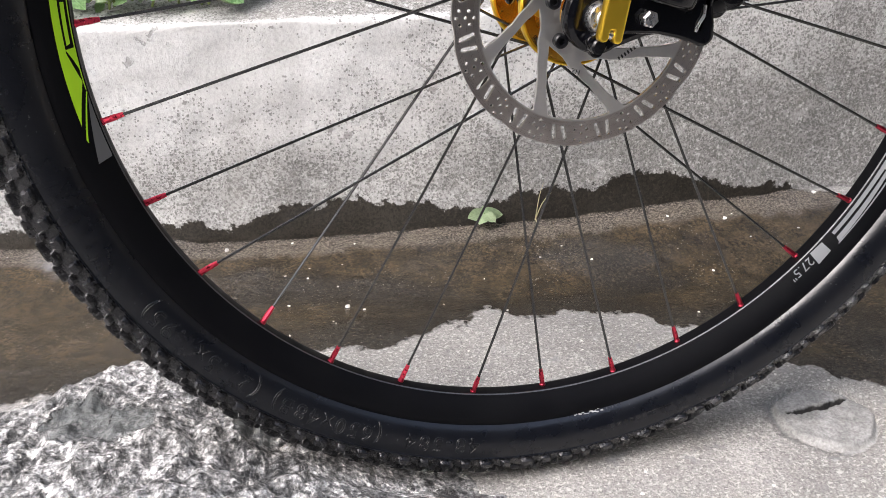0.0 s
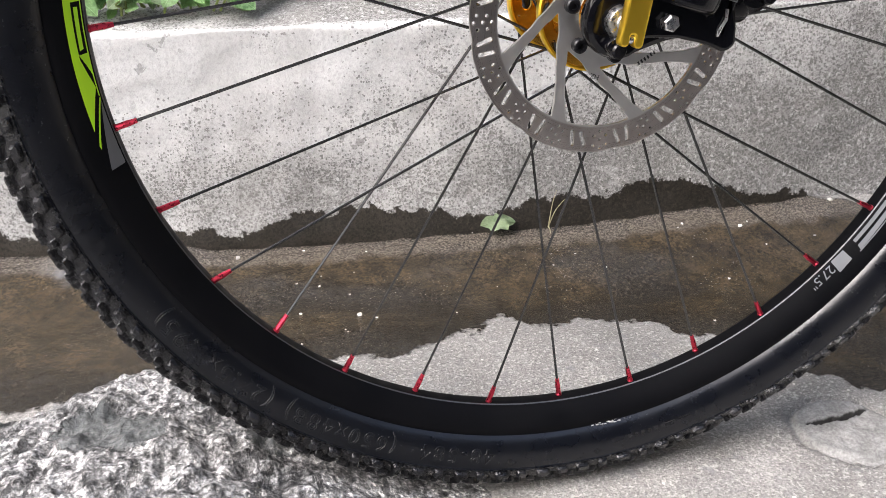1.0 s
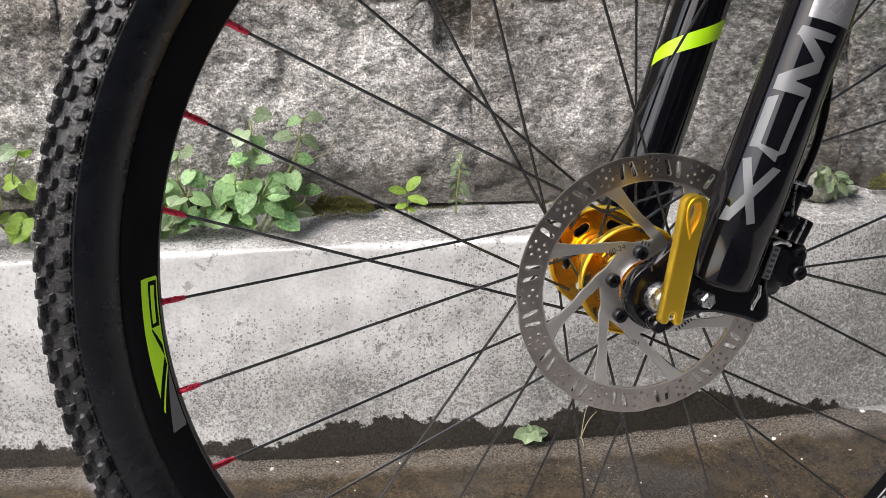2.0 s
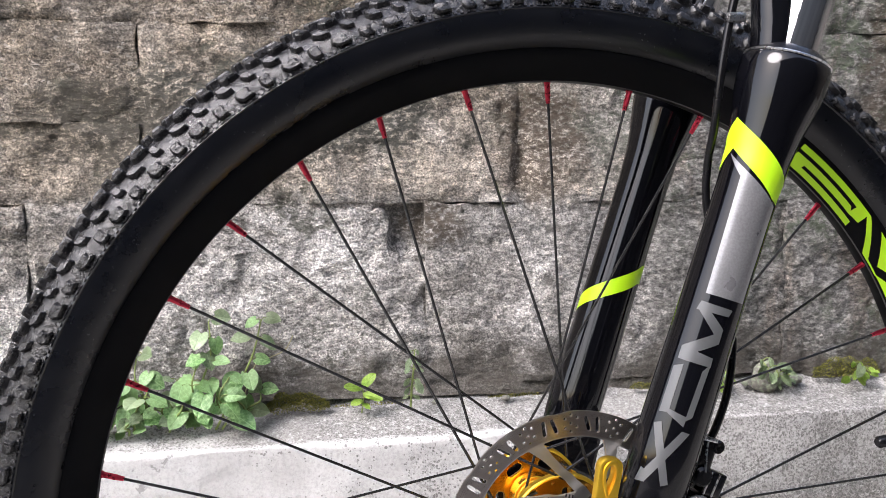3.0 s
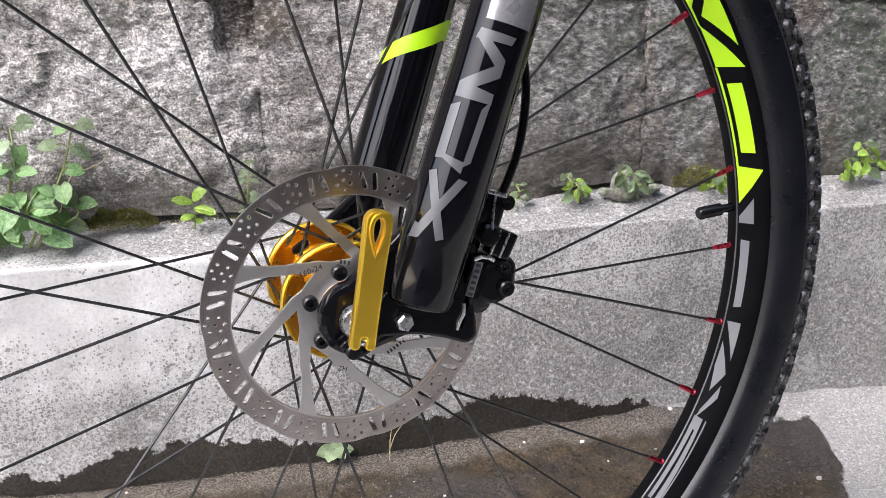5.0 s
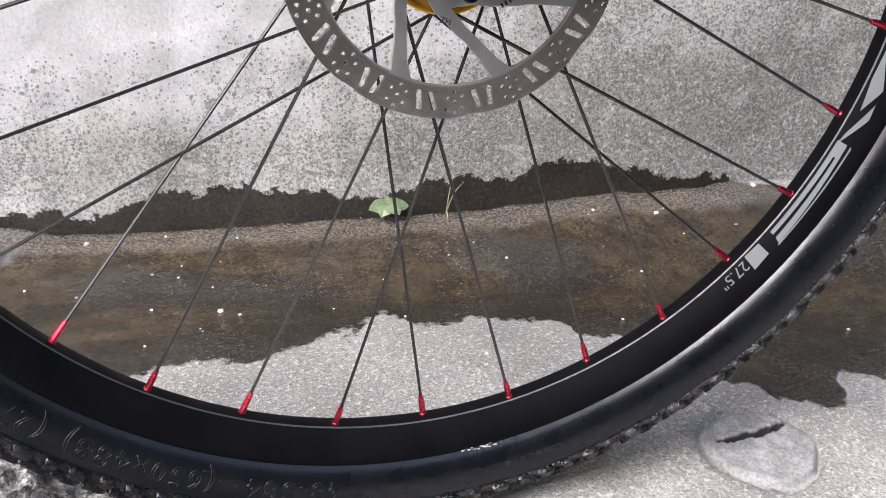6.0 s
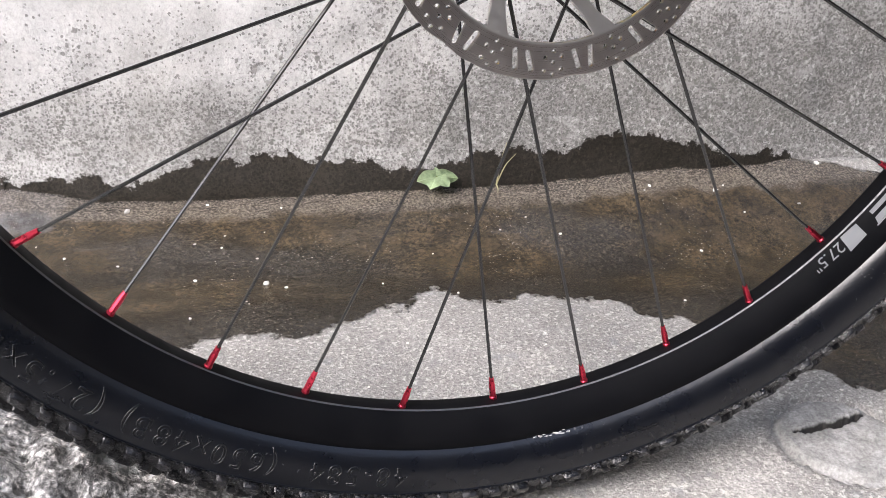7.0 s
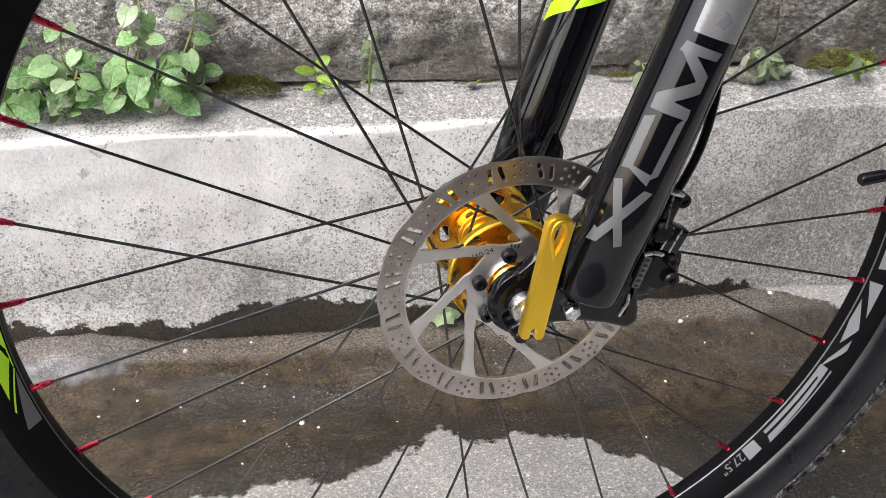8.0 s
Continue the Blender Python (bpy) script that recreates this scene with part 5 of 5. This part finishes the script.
# ---- rough stone lump beside the tyre ----
def rock_material():
    m = mat("rough_stone", (0.3, 0.3, 0.29), 0.75)
    n = Nodes(m)
    torn = n.noise(22, 8, 0.70)
    chip = n.t.nodes.new("ShaderNodeSeparateColor")            # broken facets, each of its own grey
    n.link(n.voronoi(85, "F1", "Color"), chip.inputs[0])
    col = n.ramp(torn, (0.34, (0.070, 0.071, 0.071)), (0.45, (0.225, 0.224, 0.218)), (0.60, (0.42, 0.416, 0.405)))
    col = n.mix(1.0, col, n.ramp(chip.outputs[0], (0.0, 0.72), (0.5, 1.05), (1.0, 1.40)), "MULTIPLY")
    grit = n.noise(130, 6, 0.74)
    col = n.mix(1.0, col, n.ramp(grit, (0.40, 0.16), (0.48, 0.80), (0.53, 1.10), (0.60, 2.0)), "MULTIPLY")
    col = n.mix(1.0, col, n.ramp(n.noise(380, 3, 0.7), (0.38, 0.45), (0.5, 1.0), (0.62, 1.6)), "MULTIPLY")
    cracks = n.step(n.noise(60, 6, 0.7, 0.4, n.scaled(1.0, 0.45, 1.0)), 0.57, 0.61, 0, 0.8)
    col = n.mix(cracks, col, (0.028, 0.028, 0.028))
    smooth_stone = None
    for at, size in (((-0.316, 0.046, 0.05), 0.024), ((-0.284, 0.030, 0.05), 0.019), ((-0.197, 0.024, 0.012), 0.017), ((-0.45, -0.10, 0.06), 0.04)):   # dark inclusions
        d = n.t.nodes.new("ShaderNodeVectorMath")
        d.operation = "DISTANCE"
        n.link(n.scaled(1.0, 1.0, 0.0), d.inputs[0])
        d.inputs[1].default_value = (at[0], at[1], 0.0)
        f = n.step(n.math("ADD", d.outputs["Value"], n.math("MULTIPLY", n.noise(70, 5, 0.65), 0.03)), size + 0.018, size + 0.013)
        smooth_stone = f if smooth_stone is None else n.math("MAXIMUM", smooth_stone, f)
    col = n.mix(n.math("MULTIPLY", smooth_stone, 0.84), col, n.mix(n.noise(240, 5, 0.7), (0.040, 0.046, 0.046), (0.120, 0.128, 0.125)))
    n.out(col, n.step(n.noise(30, 4), 0.35, 0.65, 0.42, 0.85))
    broken = n.math("ADD", n.math("MULTIPLY", n.voronoi(85), 0.45), n.math("MULTIPLY", n.voronoi(230), 0.22))
    h = n.math("SUBTRACT", n.math("ADD", n.math("MULTIPLY", torn, 0.75), n.math("ADD", n.math("MULTIPLY", grit, 0.45), broken)), n.math("MULTIPLY", cracks, 0.25))
    n.bump(n.math("MULTIPLY", h, n.step(smooth_stone, 0, 1, 1.0, 0.6)), 0.010, 1.0)
    return m


def rock_z(x, y):
    d = 0.150 + 0.045 * sm(0.09, 0.0, abs(x + 0.285)) + 0.05 * noise.noise(Vector((x * 5, 0, 4))) - y - 0.10 * sm(-0.22, -0.05, x) - 0.05 * sm(-0.45, -0.9, x)
    rise = 0.072 * sm(0.02, -0.27, x + 0.15 * (y + 0.02)) - 0.02 * sm(-0.4, -0.8, x)
    v = Vector((x, y, 0))
    z = rise * sm(0.0, 0.085, d) * sm(-0.62, -0.25, y)
    z *= sm(1.05, 0.70, math.hypot((x + 0.42) / 0.46, (y + 0.13) / 0.42) + 0.25 * noise.noise(v * 6))
    k = sm(0.0, 0.03, z)
    facet = lambda f, seed: noise.voronoi(v * f + Vector((seed, 0, 0)))[0]
    d1, d2 = facet(16, 3), facet(38, 9)
    z += k * (0.010 * noise.noise(v * 12) + 0.010 * (d1[1] - d1[0] - 0.35) + 0.008 * (d2[1] - d2[0] - 0.35) - 0.007 * abs(noise.noise(v * 48)) + 0.004 * noise.noise(v * 75) + 0.003 * noise.noise(v * 150))
    under = HUB - math.sqrt(max(0, TYRE_R ** 2 - x * x)) - 0.002 if abs(x) < TYRE_R else 1.0
    if abs(y) < 0.06:
        z = min(z, under + 0.12 * max(0, abs(y) - 0.024) * 4)
    return max(z - 0.006, -0.02) if rise > 0.001 else -0.02


rock = sheet("rock", [-0.85 + 0.0027 * k for k in range(341)], [-0.56 + 0.0030 * k for k in range(267)], rock_z, rock_material())
tagged(rock, "rough grey stone lump under the tyre's front", "rock", kind="structure")


# ================= plants and small things =================
def leaf_material(name, a, b):
    m = mat(name, a, 0.34, spec=0.7)
    n = Nodes(m)
    local = n.t.nodes.new("ShaderNodeTexCoord").outputs["Object"]
    sep = n.t.nodes.new("ShaderNodeSeparateXYZ")
    n.link(local, sep.inputs[0])
    off = n.math("ABSOLUTE", sep.outputs["Y"])
    rib = n.step(off, 0.030, 0.008)
    side = n.math("FRACT", n.math("MULTIPLY", n.math("SUBTRACT", sep.outputs["X"], n.math("MULTIPLY", off, 0.9)), 5.0))
    vein = n.math("MAXIMUM", rib, n.math("MULTIPLY", n.step(n.math("ABSOLUTE", n.math("SUBTRACT", side, 0.5)), 0.09, 0.02), 0.55))
    mixed = n.mix(n.rand(), a, b)
    mixed = n.mix(n.step(n.noise(5, 3, 0.6, vector=local), 0.40, 0.66, 0, 0.5), mixed, tuple(min(0.9, c * 1.35) for c in b))
    mixed = n.mix(n.math("MULTIPLY", vein, 0.45), mixed, tuple(min(0.9, c * 1.5 + 0.04) for c in b))
    n.out(mixed, n.step(n.noise(60, 3), 0.3, 0.7, 0.28, 0.42))
    n.bump(n.math("SUBTRACT", n.noise(7, 3, vector=local), vein), 0.0012, 0.6)
    t = n.t
    back = t.nodes.new("ShaderNodeBsdfTranslucent")
    n.link(mixed, back.inputs["Color"])
    both = t.nodes.new("ShaderNodeMixShader")
    both.inputs[0].default_value = 0.25
    n.link(n.b.outputs[0], both.inputs[1])
    n.link(back.outputs[0], both.inputs[2])
    n.link(both.outputs[0], t.nodes["Material Output"].inputs["Surface"])
    return m


LEAF = leaf_material("leaf_green", (0.17, 0.34, 0.110), (0.40, 0.58, 0.29))
LEAF_PALE = leaf_material("leaf_pale", (0.24, 0.38, 0.05), (0.32, 0.46, 0.09))
LEAF_GREY = leaf_material("leaf_greyish", (0.20, 0.28, 0.15), (0.32, 0.40, 0.24))
STEM = mat("stem", (0.17, 0.22, 0.06), 0.6)
DRYSTEM = mat("dry_stem", (0.34, 0.31, 0.18), 0.7)


def leaf_mesh(name, kind, material):
    """A leaf one unit long along +x, folded at the midrib, heart-shaped or oval; z is its upper side."""
    n = 14
    bm = bmesh.new()
    rows = []
    for k in range(n + 1):
        f = k / n
        if kind == "heart":
            w = 0.98 * (f + 0.05) ** 0.5 * max(0.0, 1 - f) ** 0.82 + 0.03 * (1 - f)
        else:
            w = 0.62 * (f + 0.02) ** 0.6 * max(0.0, 1 - f) ** 0.6
        w = max(w, 0.004)
        row = []
        for s in (-1, -0.7, -0.35, 0, 0.35, 0.7, 1):
            lobe = -0.17 * abs(s) * (1 - f) ** 3 if kind == "heart" else 0.0
            z = -0.20 * f * f + 0.26 * abs(s) * w - 0.34 * (abs(s) * w) ** 2 + 0.02 * math.sin(11 * f + 4 * s) * abs(s)
            row.append(bm.verts.new((f + lobe, s * w, z)))
        rows.append(row)
    for a, b in zip(rows, rows[1:]):
        for j in range(6):
            bm.faces.new((a[j], a[j + 1], b[j + 1], b[j]))
    top = bm.faces[:]
    bmesh.ops.solidify(bm, geom=top, thickness=0.012)
    return finish(bm, name, material)


HEART, HEART_PALE = leaf_mesh("leaf", "heart", LEAF), leaf_mesh("leaf", "heart", LEAF_PALE)
OVAL, OVAL_GREY = leaf_mesh("leaf", "oval", LEAF_PALE), leaf_mesh("leaf", "oval", LEAF_GREY)
HEART_GREY = leaf_mesh("leaf", "heart", LEAF_GREY)
rng = random.Random(7)


def curve_points(points, steps=5):
    out = []
    for k in range(len(points) - 1):
        p = [Vector(points[max(0, min(len(points) - 1, k + j))]) for j in (-1, 0, 1, 2)]
        for j in range(steps):
            t = j / steps
            out.append(0.5 * (2 * p[1] + (p[2] - p[0]) * t + (2 * p[0] - 5 * p[1] + 4 * p[2] - p[3]) * t * t + (3 * p[1] - p[0] - 3 * p[2] + p[3]) * t ** 3))
    return out + [Vector(points[-1])]


def add_leaf(plant, me, at, toward, size, tilt=0.0):
    """A leaf part at a place, pointing along toward, its face turned to the open side (-y and up)."""
    x = Vector(toward).normalized()
    up = (Vector((rng.uniform(-0.3, 0.3), -0.75, 0.75 + tilt)) - x * x.dot(Vector((0, -0.75, 0.75 + tilt)))).normalized()
    up = (up - x * up.dot(x)).normalized()
    y = up.cross(x)
    ob = part("leaf", me, None, plant)
    ob.matrix_local = Matrix.Translation(Vector(at)) @ Matrix((x, y, up)).transposed().to_4x4() @ Matrix.Scale(size, 4)
    return ob


def herb(name, label, base, tip, leaves, size, me, sway=0.01, pair=True, group="plants on the ledge"):
    """A leafy stem from base to tip; leaves on long stalks, facing the open side with hanging tips, smaller towards the tip."""
    base, tip = Vector(base), Vector(tip)
    plant = thing(name, label, "plant", group, at=base)
    rel = tip - base
    pts = [Vector((0, 0, -0.006)), rel * 0.33 + Vector((rng.uniform(-sway, sway), -0.010, 0)), rel * 0.68 + Vector((rng.uniform(-sway, sway), -0.014, 0)), rel]
    line = curve_points(pts)
    part("stem", tube(line, [0.0014 - 0.0006 * k / len(line) for k in range(len(line))], 6), STEM, plant, "thin green stem")
    for k in range(leaves):
        f = 0.20 + 0.80 * k / max(1, leaves - 1)
        p = line[min(len(line) - 1, int(f * (len(line) - 1)))]
        for side in ((-1, 1) if pair else (rng.choice((-1, 1)),)):
            if pair and rng.random() < 0.14:
                continue
            reach = Vector((side * rng.uniform(0.5, 1.0), rng.uniform(-0.8, -0.2), rng.uniform(0.1, 0.7))).normalized()
            s = size * rng.uniform(0.62, 1.12) * (1.0 if k < leaves - 1 else 0.8)
            stalk = p + reach * s * rng.uniform(0.35, 0.75)
            part("leaf_stalk", tube([p, 0.5 * (p + stalk) + Vector((0, 0, 0.1 * s)), stalk], 0.00055, 5), STEM, plant)
            d = Vector((side * rng.uniform(0.1, 0.9), rng.uniform(-0.65, -0.15), rng.uniform(-0.95, 0.15)))
            add_leaf(plant, me if rng.random() < 0.8 else HEART_GREY, stalk, d, s, rng.uniform(-0.5, 0.3))
    return plant


def shelf(x, back=0.0):
    """The foot of the wall on the ledge at x, moved out by back."""
    return (x, 0.480 + SLOPE * x - back, ledge_top(x) + 0.028 - 0.35 * back)


HERB = "green herb with heart-shaped leaves growing at the wall's foot"
for x, tx, h, n, s in ((-0.222, -0.217, 0.112, 5, 0.023), (-0.190, -0.160, 0.110, 5, 0.023), (-0.212, -0.196, 0.055, 3, 0.022), (-0.285, -0.294, 0.078, 3, 0.023), (-0.262, -0.246, 0.036, 2, 0.020),
                       (-0.300, -0.277, 0.060, 3, 0.022), (-0.315, -0.322, 0.070, 3, 0.025), (-0.176, -0.164, 0.030, 2, 0.018), (-0.244, -0.252, 0.050, 2, 0.020), (-0.335, -0.338, 0.045, 3, 0.022),
                       (-0.268, -0.262, 0.014, 3, 0.012), (-0.282, -0.287, 0.020, 3, 0.013), (-0.350, -0.362, 0.072, 3, 0.025), (-0.305, -0.300, 0.012, 2, 0.012), (-0.226, -0.230, 0.016, 2, 0.013),
                       (-0.205, -0.210, 0.040, 3, 0.021), (-0.180, -0.184, 0.046, 3, 0.020), (-0.235, -0.226, 0.078, 3, 0.022), (-0.325, -0.310, 0.034, 3, 0.018), (-0.255, -0.262, 0.024, 3, 0.016)):
    b = Vector(shelf(x, rng.uniform(0.004, 0.022)))
    herb("herb", HERB, b, (tx, b.y - 0.010, b.z + h), n, s * 1.10, HEART)
for x, tx, h, n, s in ((-0.452, -0.455, 0.088, 3, 0.028), (-0.475, -0.480, 0.055, 3, 0.026), (-0.500, -0.515, 0.080, 3, 0.026), (-0.440, -0.430, 0.030, 2, 0.020), (-0.470, -0.465, 0.020, 2, 0.020), (-0.53, -0.535, 0.05, 3, 0.026)):
    b = Vector(shelf(x, rng.uniform(0.004, 0.022)))
    herb("herb", HERB, b, (tx, b.y - 0.015, b.z + h), n, s, HEART_PALE)
tendril_base = Vector(shelf(-0.168, 0.006)) + Vector((0, 0, 0.055))
tend = thing("tendril", "thin dry tendril curling from the herbs", "plant", "plants on the ledge", at=tendril_base)
part("stem", tube(curve_points([(-0.02, 0, -0.06), (0, 0, 0), (0.018, -0.004, 0.010), (0.034, -0.006, 0.018), (0.043, -0.006, 0.034)]), 0.0007, 5), DRYSTEM, tend)

b = Vector(shelf(-0.049, 0.008))
sprig = thing("sprig", "bright green seedling with five oval leaves on the ledge", "plant", "plants on the ledge", at=b)
part("stem", tube(curve_points([(0, 0, -0.006), (0.002, -0.003, 0.014), (-0.001, -0.006, 0.027)]), 0.0009, 6), STEM, sprig)
for at, d, s in (((0, -0.006, 0.026), (0.55, -0.4, 0.75), 0.022), ((-0.001, -0.006, 0.024), (-0.95, -0.4, 0.35), 0.022), ((0.001, -0.006, 0.018), (0.9, -0.6, -0.1), 0.024), ((0, -0.005, 0.010), (-0.8, -0.6, 0.0), 0.017),
                 ((0.001, -0.004, 0.006), (0.4, -0.9, -0.1), 0.014)):
    add_leaf(sprig, OVAL, at, d, s)
b = Vector(shelf(0.008, 0.004))
herb("wall_herb", "grey-green trailing herb against the block wall", b, (b.x + 0.004, b.y - 0.004, b.z + 0.062), 6, 0.0115, OVAL_GREY, 0.003)
for x, h, n, s, me in ((0.362, 0.020, 3, 0.011, OVAL), (0.372, 0.012, 2, 0.010, OVAL), (0.425, 0.022, 3, 0.012, OVAL_GREY), (0.440, 0.014, 3, 0.011, OVAL_GREY), (0.300, 0.014, 2, 0.010, OVAL_GREY), (0.455, 0.018, 2, 0.012, OVAL_GREY),
                       (0.542, 0.014, 3, 0.012, OVAL), (0.560, 0.012, 2, 0.010, OVAL), (0.735, 0.030, 4, 0.014, OVAL), (0.750, 0.024, 3, 0.013, OVAL), (0.720, 0.016, 3, 0.012, OVAL)):
    b = Vector(shelf(x, 0.006))
    herb("seedling", "small pale green seedling at the wall's foot", b, (x + rng.uniform(-0.006, 0.006), b.y - 0.008, b.z + h * 1.25), n + 1, s * 1.3, me, 0.004)

# lichened stones and crumbs at the wall's foot
LICHEN = mat("lichened_stone", (0.2, 0.2, 0.17), 0.9)
ln = Nodes(LICHEN)
ln.out(ln.mix(ln.step(ln.noise(90, 5, 0.7), 0.42, 0.60), ln.mix(ln.noise(260, 4, 0.7), (0.075, 0.070, 0.060), (0.20, 0.19, 0.165)), (0.25, 0.29, 0.20)), 0.9)
ln.bump(ln.noise(160, 5, 0.7), 0.004, 0.9)
for x, r, tall in ((0.385, 0.009, 0.8), (0.437, 0.017, 1.15), (0.452, 0.010, 0.8), (0.412, 0.007, 0.7), (0.475, 0.008, 0.6), (0.318, 0.006, 0.7), (0.036, 0.004, 0.8), (0.118, 0.005, 0.6)):
    bm = bmesh.new()
    bmesh.ops.create_icosphere(bm, subdivisions=3, radius=1.0)
    for v in bm.verts:
        v.co *= 1 + 0.32 * noise.noise(v.co * 1.4 + Vector((x * 40, 0, 0))) + 0.12 * noise.noise(v.co * 4 + Vector((0, x * 30, 0)))
    at = Vector(shelf(x, 0.008))
    bmesh.ops.transform(bm, matrix=Matrix.Translation(at + Vector((0, 0, 0.35 * r * tall))) @ Matrix.Diagonal((r * 1.1, r * 0.8, r * tall, 1)), verts=bm.verts)
    tagged(new("stone", finish(bm, "stone", LICHEN)), "grey-green lichened stone at the wall's foot", "stone", "stones on the ledge")

# fern
fb = Vector(shelf(0.206, 0.004))
fern = thing("fern", "small light green fern at the wall's foot", "plant", "plants on the ledge", at=fb)
for lean, tall in ((-0.012, 0.045), (0.010, 0.040), (0.020, 0.026)):
    line = curve_points([(0, 0, 0), (lean * 0.3, -0.006, tall * 0.5), (lean, -0.016, tall)], 8)
    part("stem", tube(line, 0.0005, 5), STEM, fern)
    for k in range(2, len(line), 1):
        for side in (-1, 1):
            add_leaf(fern, OVAL, line[k], (side, -0.3, 0.25), 0.013 * (1 - 0.6 * k / len(line)))


# ---- moss cushions: many short blades ----
def moss_material():
    m = mat("moss", (0.12, 0.13, 0.02), 0.8)
    n = Nodes(m)
    n.out(n.mix(n.island(), (0.045, 0.050, 0.012), (0.22, 0.21, 0.035)), 0.8)
    return m


MOSS = moss_material()


def moss(x0, x1, up, out, count, climb=0.0):
    verts, faces = [], []
    for _ in range(count):
        f = rng.random()
        x = x0 + (x1 - x0) * f
        bump = math.sin(math.pi * f) ** 0.5 * (0.65 + 0.35 * noise.noise(Vector((x * 60, 0, 0))))
        u = rng.random()
        p = Vector(shelf(x, out * rng.random() * (1 - u) * bump)) + Vector((0, -0.002, (up * bump) * u ** 0.8 + climb * u - 0.002))
        d = Vector((rng.uniform(-0.7, 0.7), rng.uniform(-1, -0.1), rng.uniform(0.1, 1.0))).normalized() * rng.uniform(0.002, 0.0042)
        s = d.orthogonal().normalized() * 0.0006
        base = len(verts)
        verts += [p - s, p + s, p + d * 0.6 + s * 0.8, p + d, p + d * 0.6 - s * 0.8, p + d.cross(s).normalized() * 0.0006]
        faces += [(base, base + 1, base + 2, base + 3, base + 4), (base, base + 5, base + 3), (base + 1, base + 3, base + 5)]
    me = bpy.data.meshes.new("moss")
    me.from_pydata(verts, [], faces)
    me.materials.append(MOSS)
    return tagged(new("moss", me), "yellow-green moss cushion at the wall's foot", "moss", kind="stuff")


moss(-0.160, -0.085, 0.030, 0.016, 2200)
moss(0.270, 0.300, 0.010, 0.006, 260)
moss(0.500, 0.585, 0.022, 0.008, 1500, 0.008)
moss(0.10, 0.16, 0.004, 0.004, 160)
moss(-0.08, 0.0, 0.004, 0.004, 160)

# ---- leaf and grass at the ledge's foot ----
gl = Vector((0.077, ledge_y(0.077) - 0.022, 0.030))
weed = thing("weed", "pale green weed lying at the ledge's wet foot", "plant", at=gl)
part("stem", tube(curve_points([(0.004, 0.012, -0.012), (0.002, 0.004, 0.0), (0, 0, 0.004)]), 0.0008, 5), STEM, weed)
for d, s in (((-1, -0.3, 0.10), 0.021), ((0.9, -0.2, 0.10), 0.021), ((-0.5, -0.8, -0.1), 0.019), ((0.45, -0.9, -0.05), 0.018), ((0.0, 0.3, 0.8), 0.010)):
    add_leaf(weed, HEART_GREY, (0, 0, 0.003), d, s, 0.6)
grass = thing("grass_tuft", "thin dry grass blades at the ledge's foot", "plant", at=(0.140, ledge_y(0.140) - 0.012, 0.020))
for tip in ((0.006, -0.004, 0.046), (0.014, -0.010, 0.036), (-0.008, -0.028, 0.004), (-0.003, -0.012, 0.020)):
    part("blade", tube(curve_points([(0, 0, 0), (tip[0] * 0.4, tip[1] * 0.5, tip[2] * 0.6), tip]), [0.0008, 0.0007, 0.0007, 0.0006, 0.0005, 0.0005, 0.0004, 0.0004, 0.0003, 0.0003, 0.0002], 5), DRYSTEM, grass)


# ---- pebbles and grit ----
def pebble_mesh(seed, material):
    bm = bmesh.new()
    bmesh.ops.create_icosphere(bm, subdivisions=1, radius=1.0)
    for v in bm.verts:
        v.co *= 1 + 0.35 * noise.noise(v.co * 1.3 + Vector((seed, 0, 0)))
        v.co.z *= 0.6
    return finish(bm, "pebble", material)


PALE_STONE = mat("pale_stone", (0.62, 0.60, 0.55), 0.8)
GREY_STONE = mat("grey_stone", (0.28, 0.27, 0.25), 0.8)
stones = [pebble_mesh(k, PALE_STONE if k % 3 else GREY_STONE) for k in range(6)]
spots = [(-0.212, 0.416, 0.0030), (-0.098, 0.284, 0.0028), (0.348, 0.333, 0.0028), (0.577, 0.215, 0.0036), (0.470, 0.345, 0.0032)]
while len(spots) < 90:
    x = rng.uniform(-0.6, 0.75)
    y = rng.uniform(-0.08, ledge_y(x) - 0.01)
    spots.append((x, y, rng.uniform(0.0006, 0.0018)))
for k, (x, y, r) in enumerate(spots):
    if x < -0.05 and y < 0.16:
        continue
    ob = new("pebble", stones[k % 6])
    ob.location, ob.scale = (x, y, ground_z(x, y) + 0.15 * r), (r * 1.2, r, r)
    ob.rotation_euler = (0, 0, rng.uniform(0, 6))
    tagged(ob, "pale pebble lying on the concrete" if k % 6 % 3 else "grey pebble lying on the concrete", "pebble", "pebbles on the ground")

build_blocks()
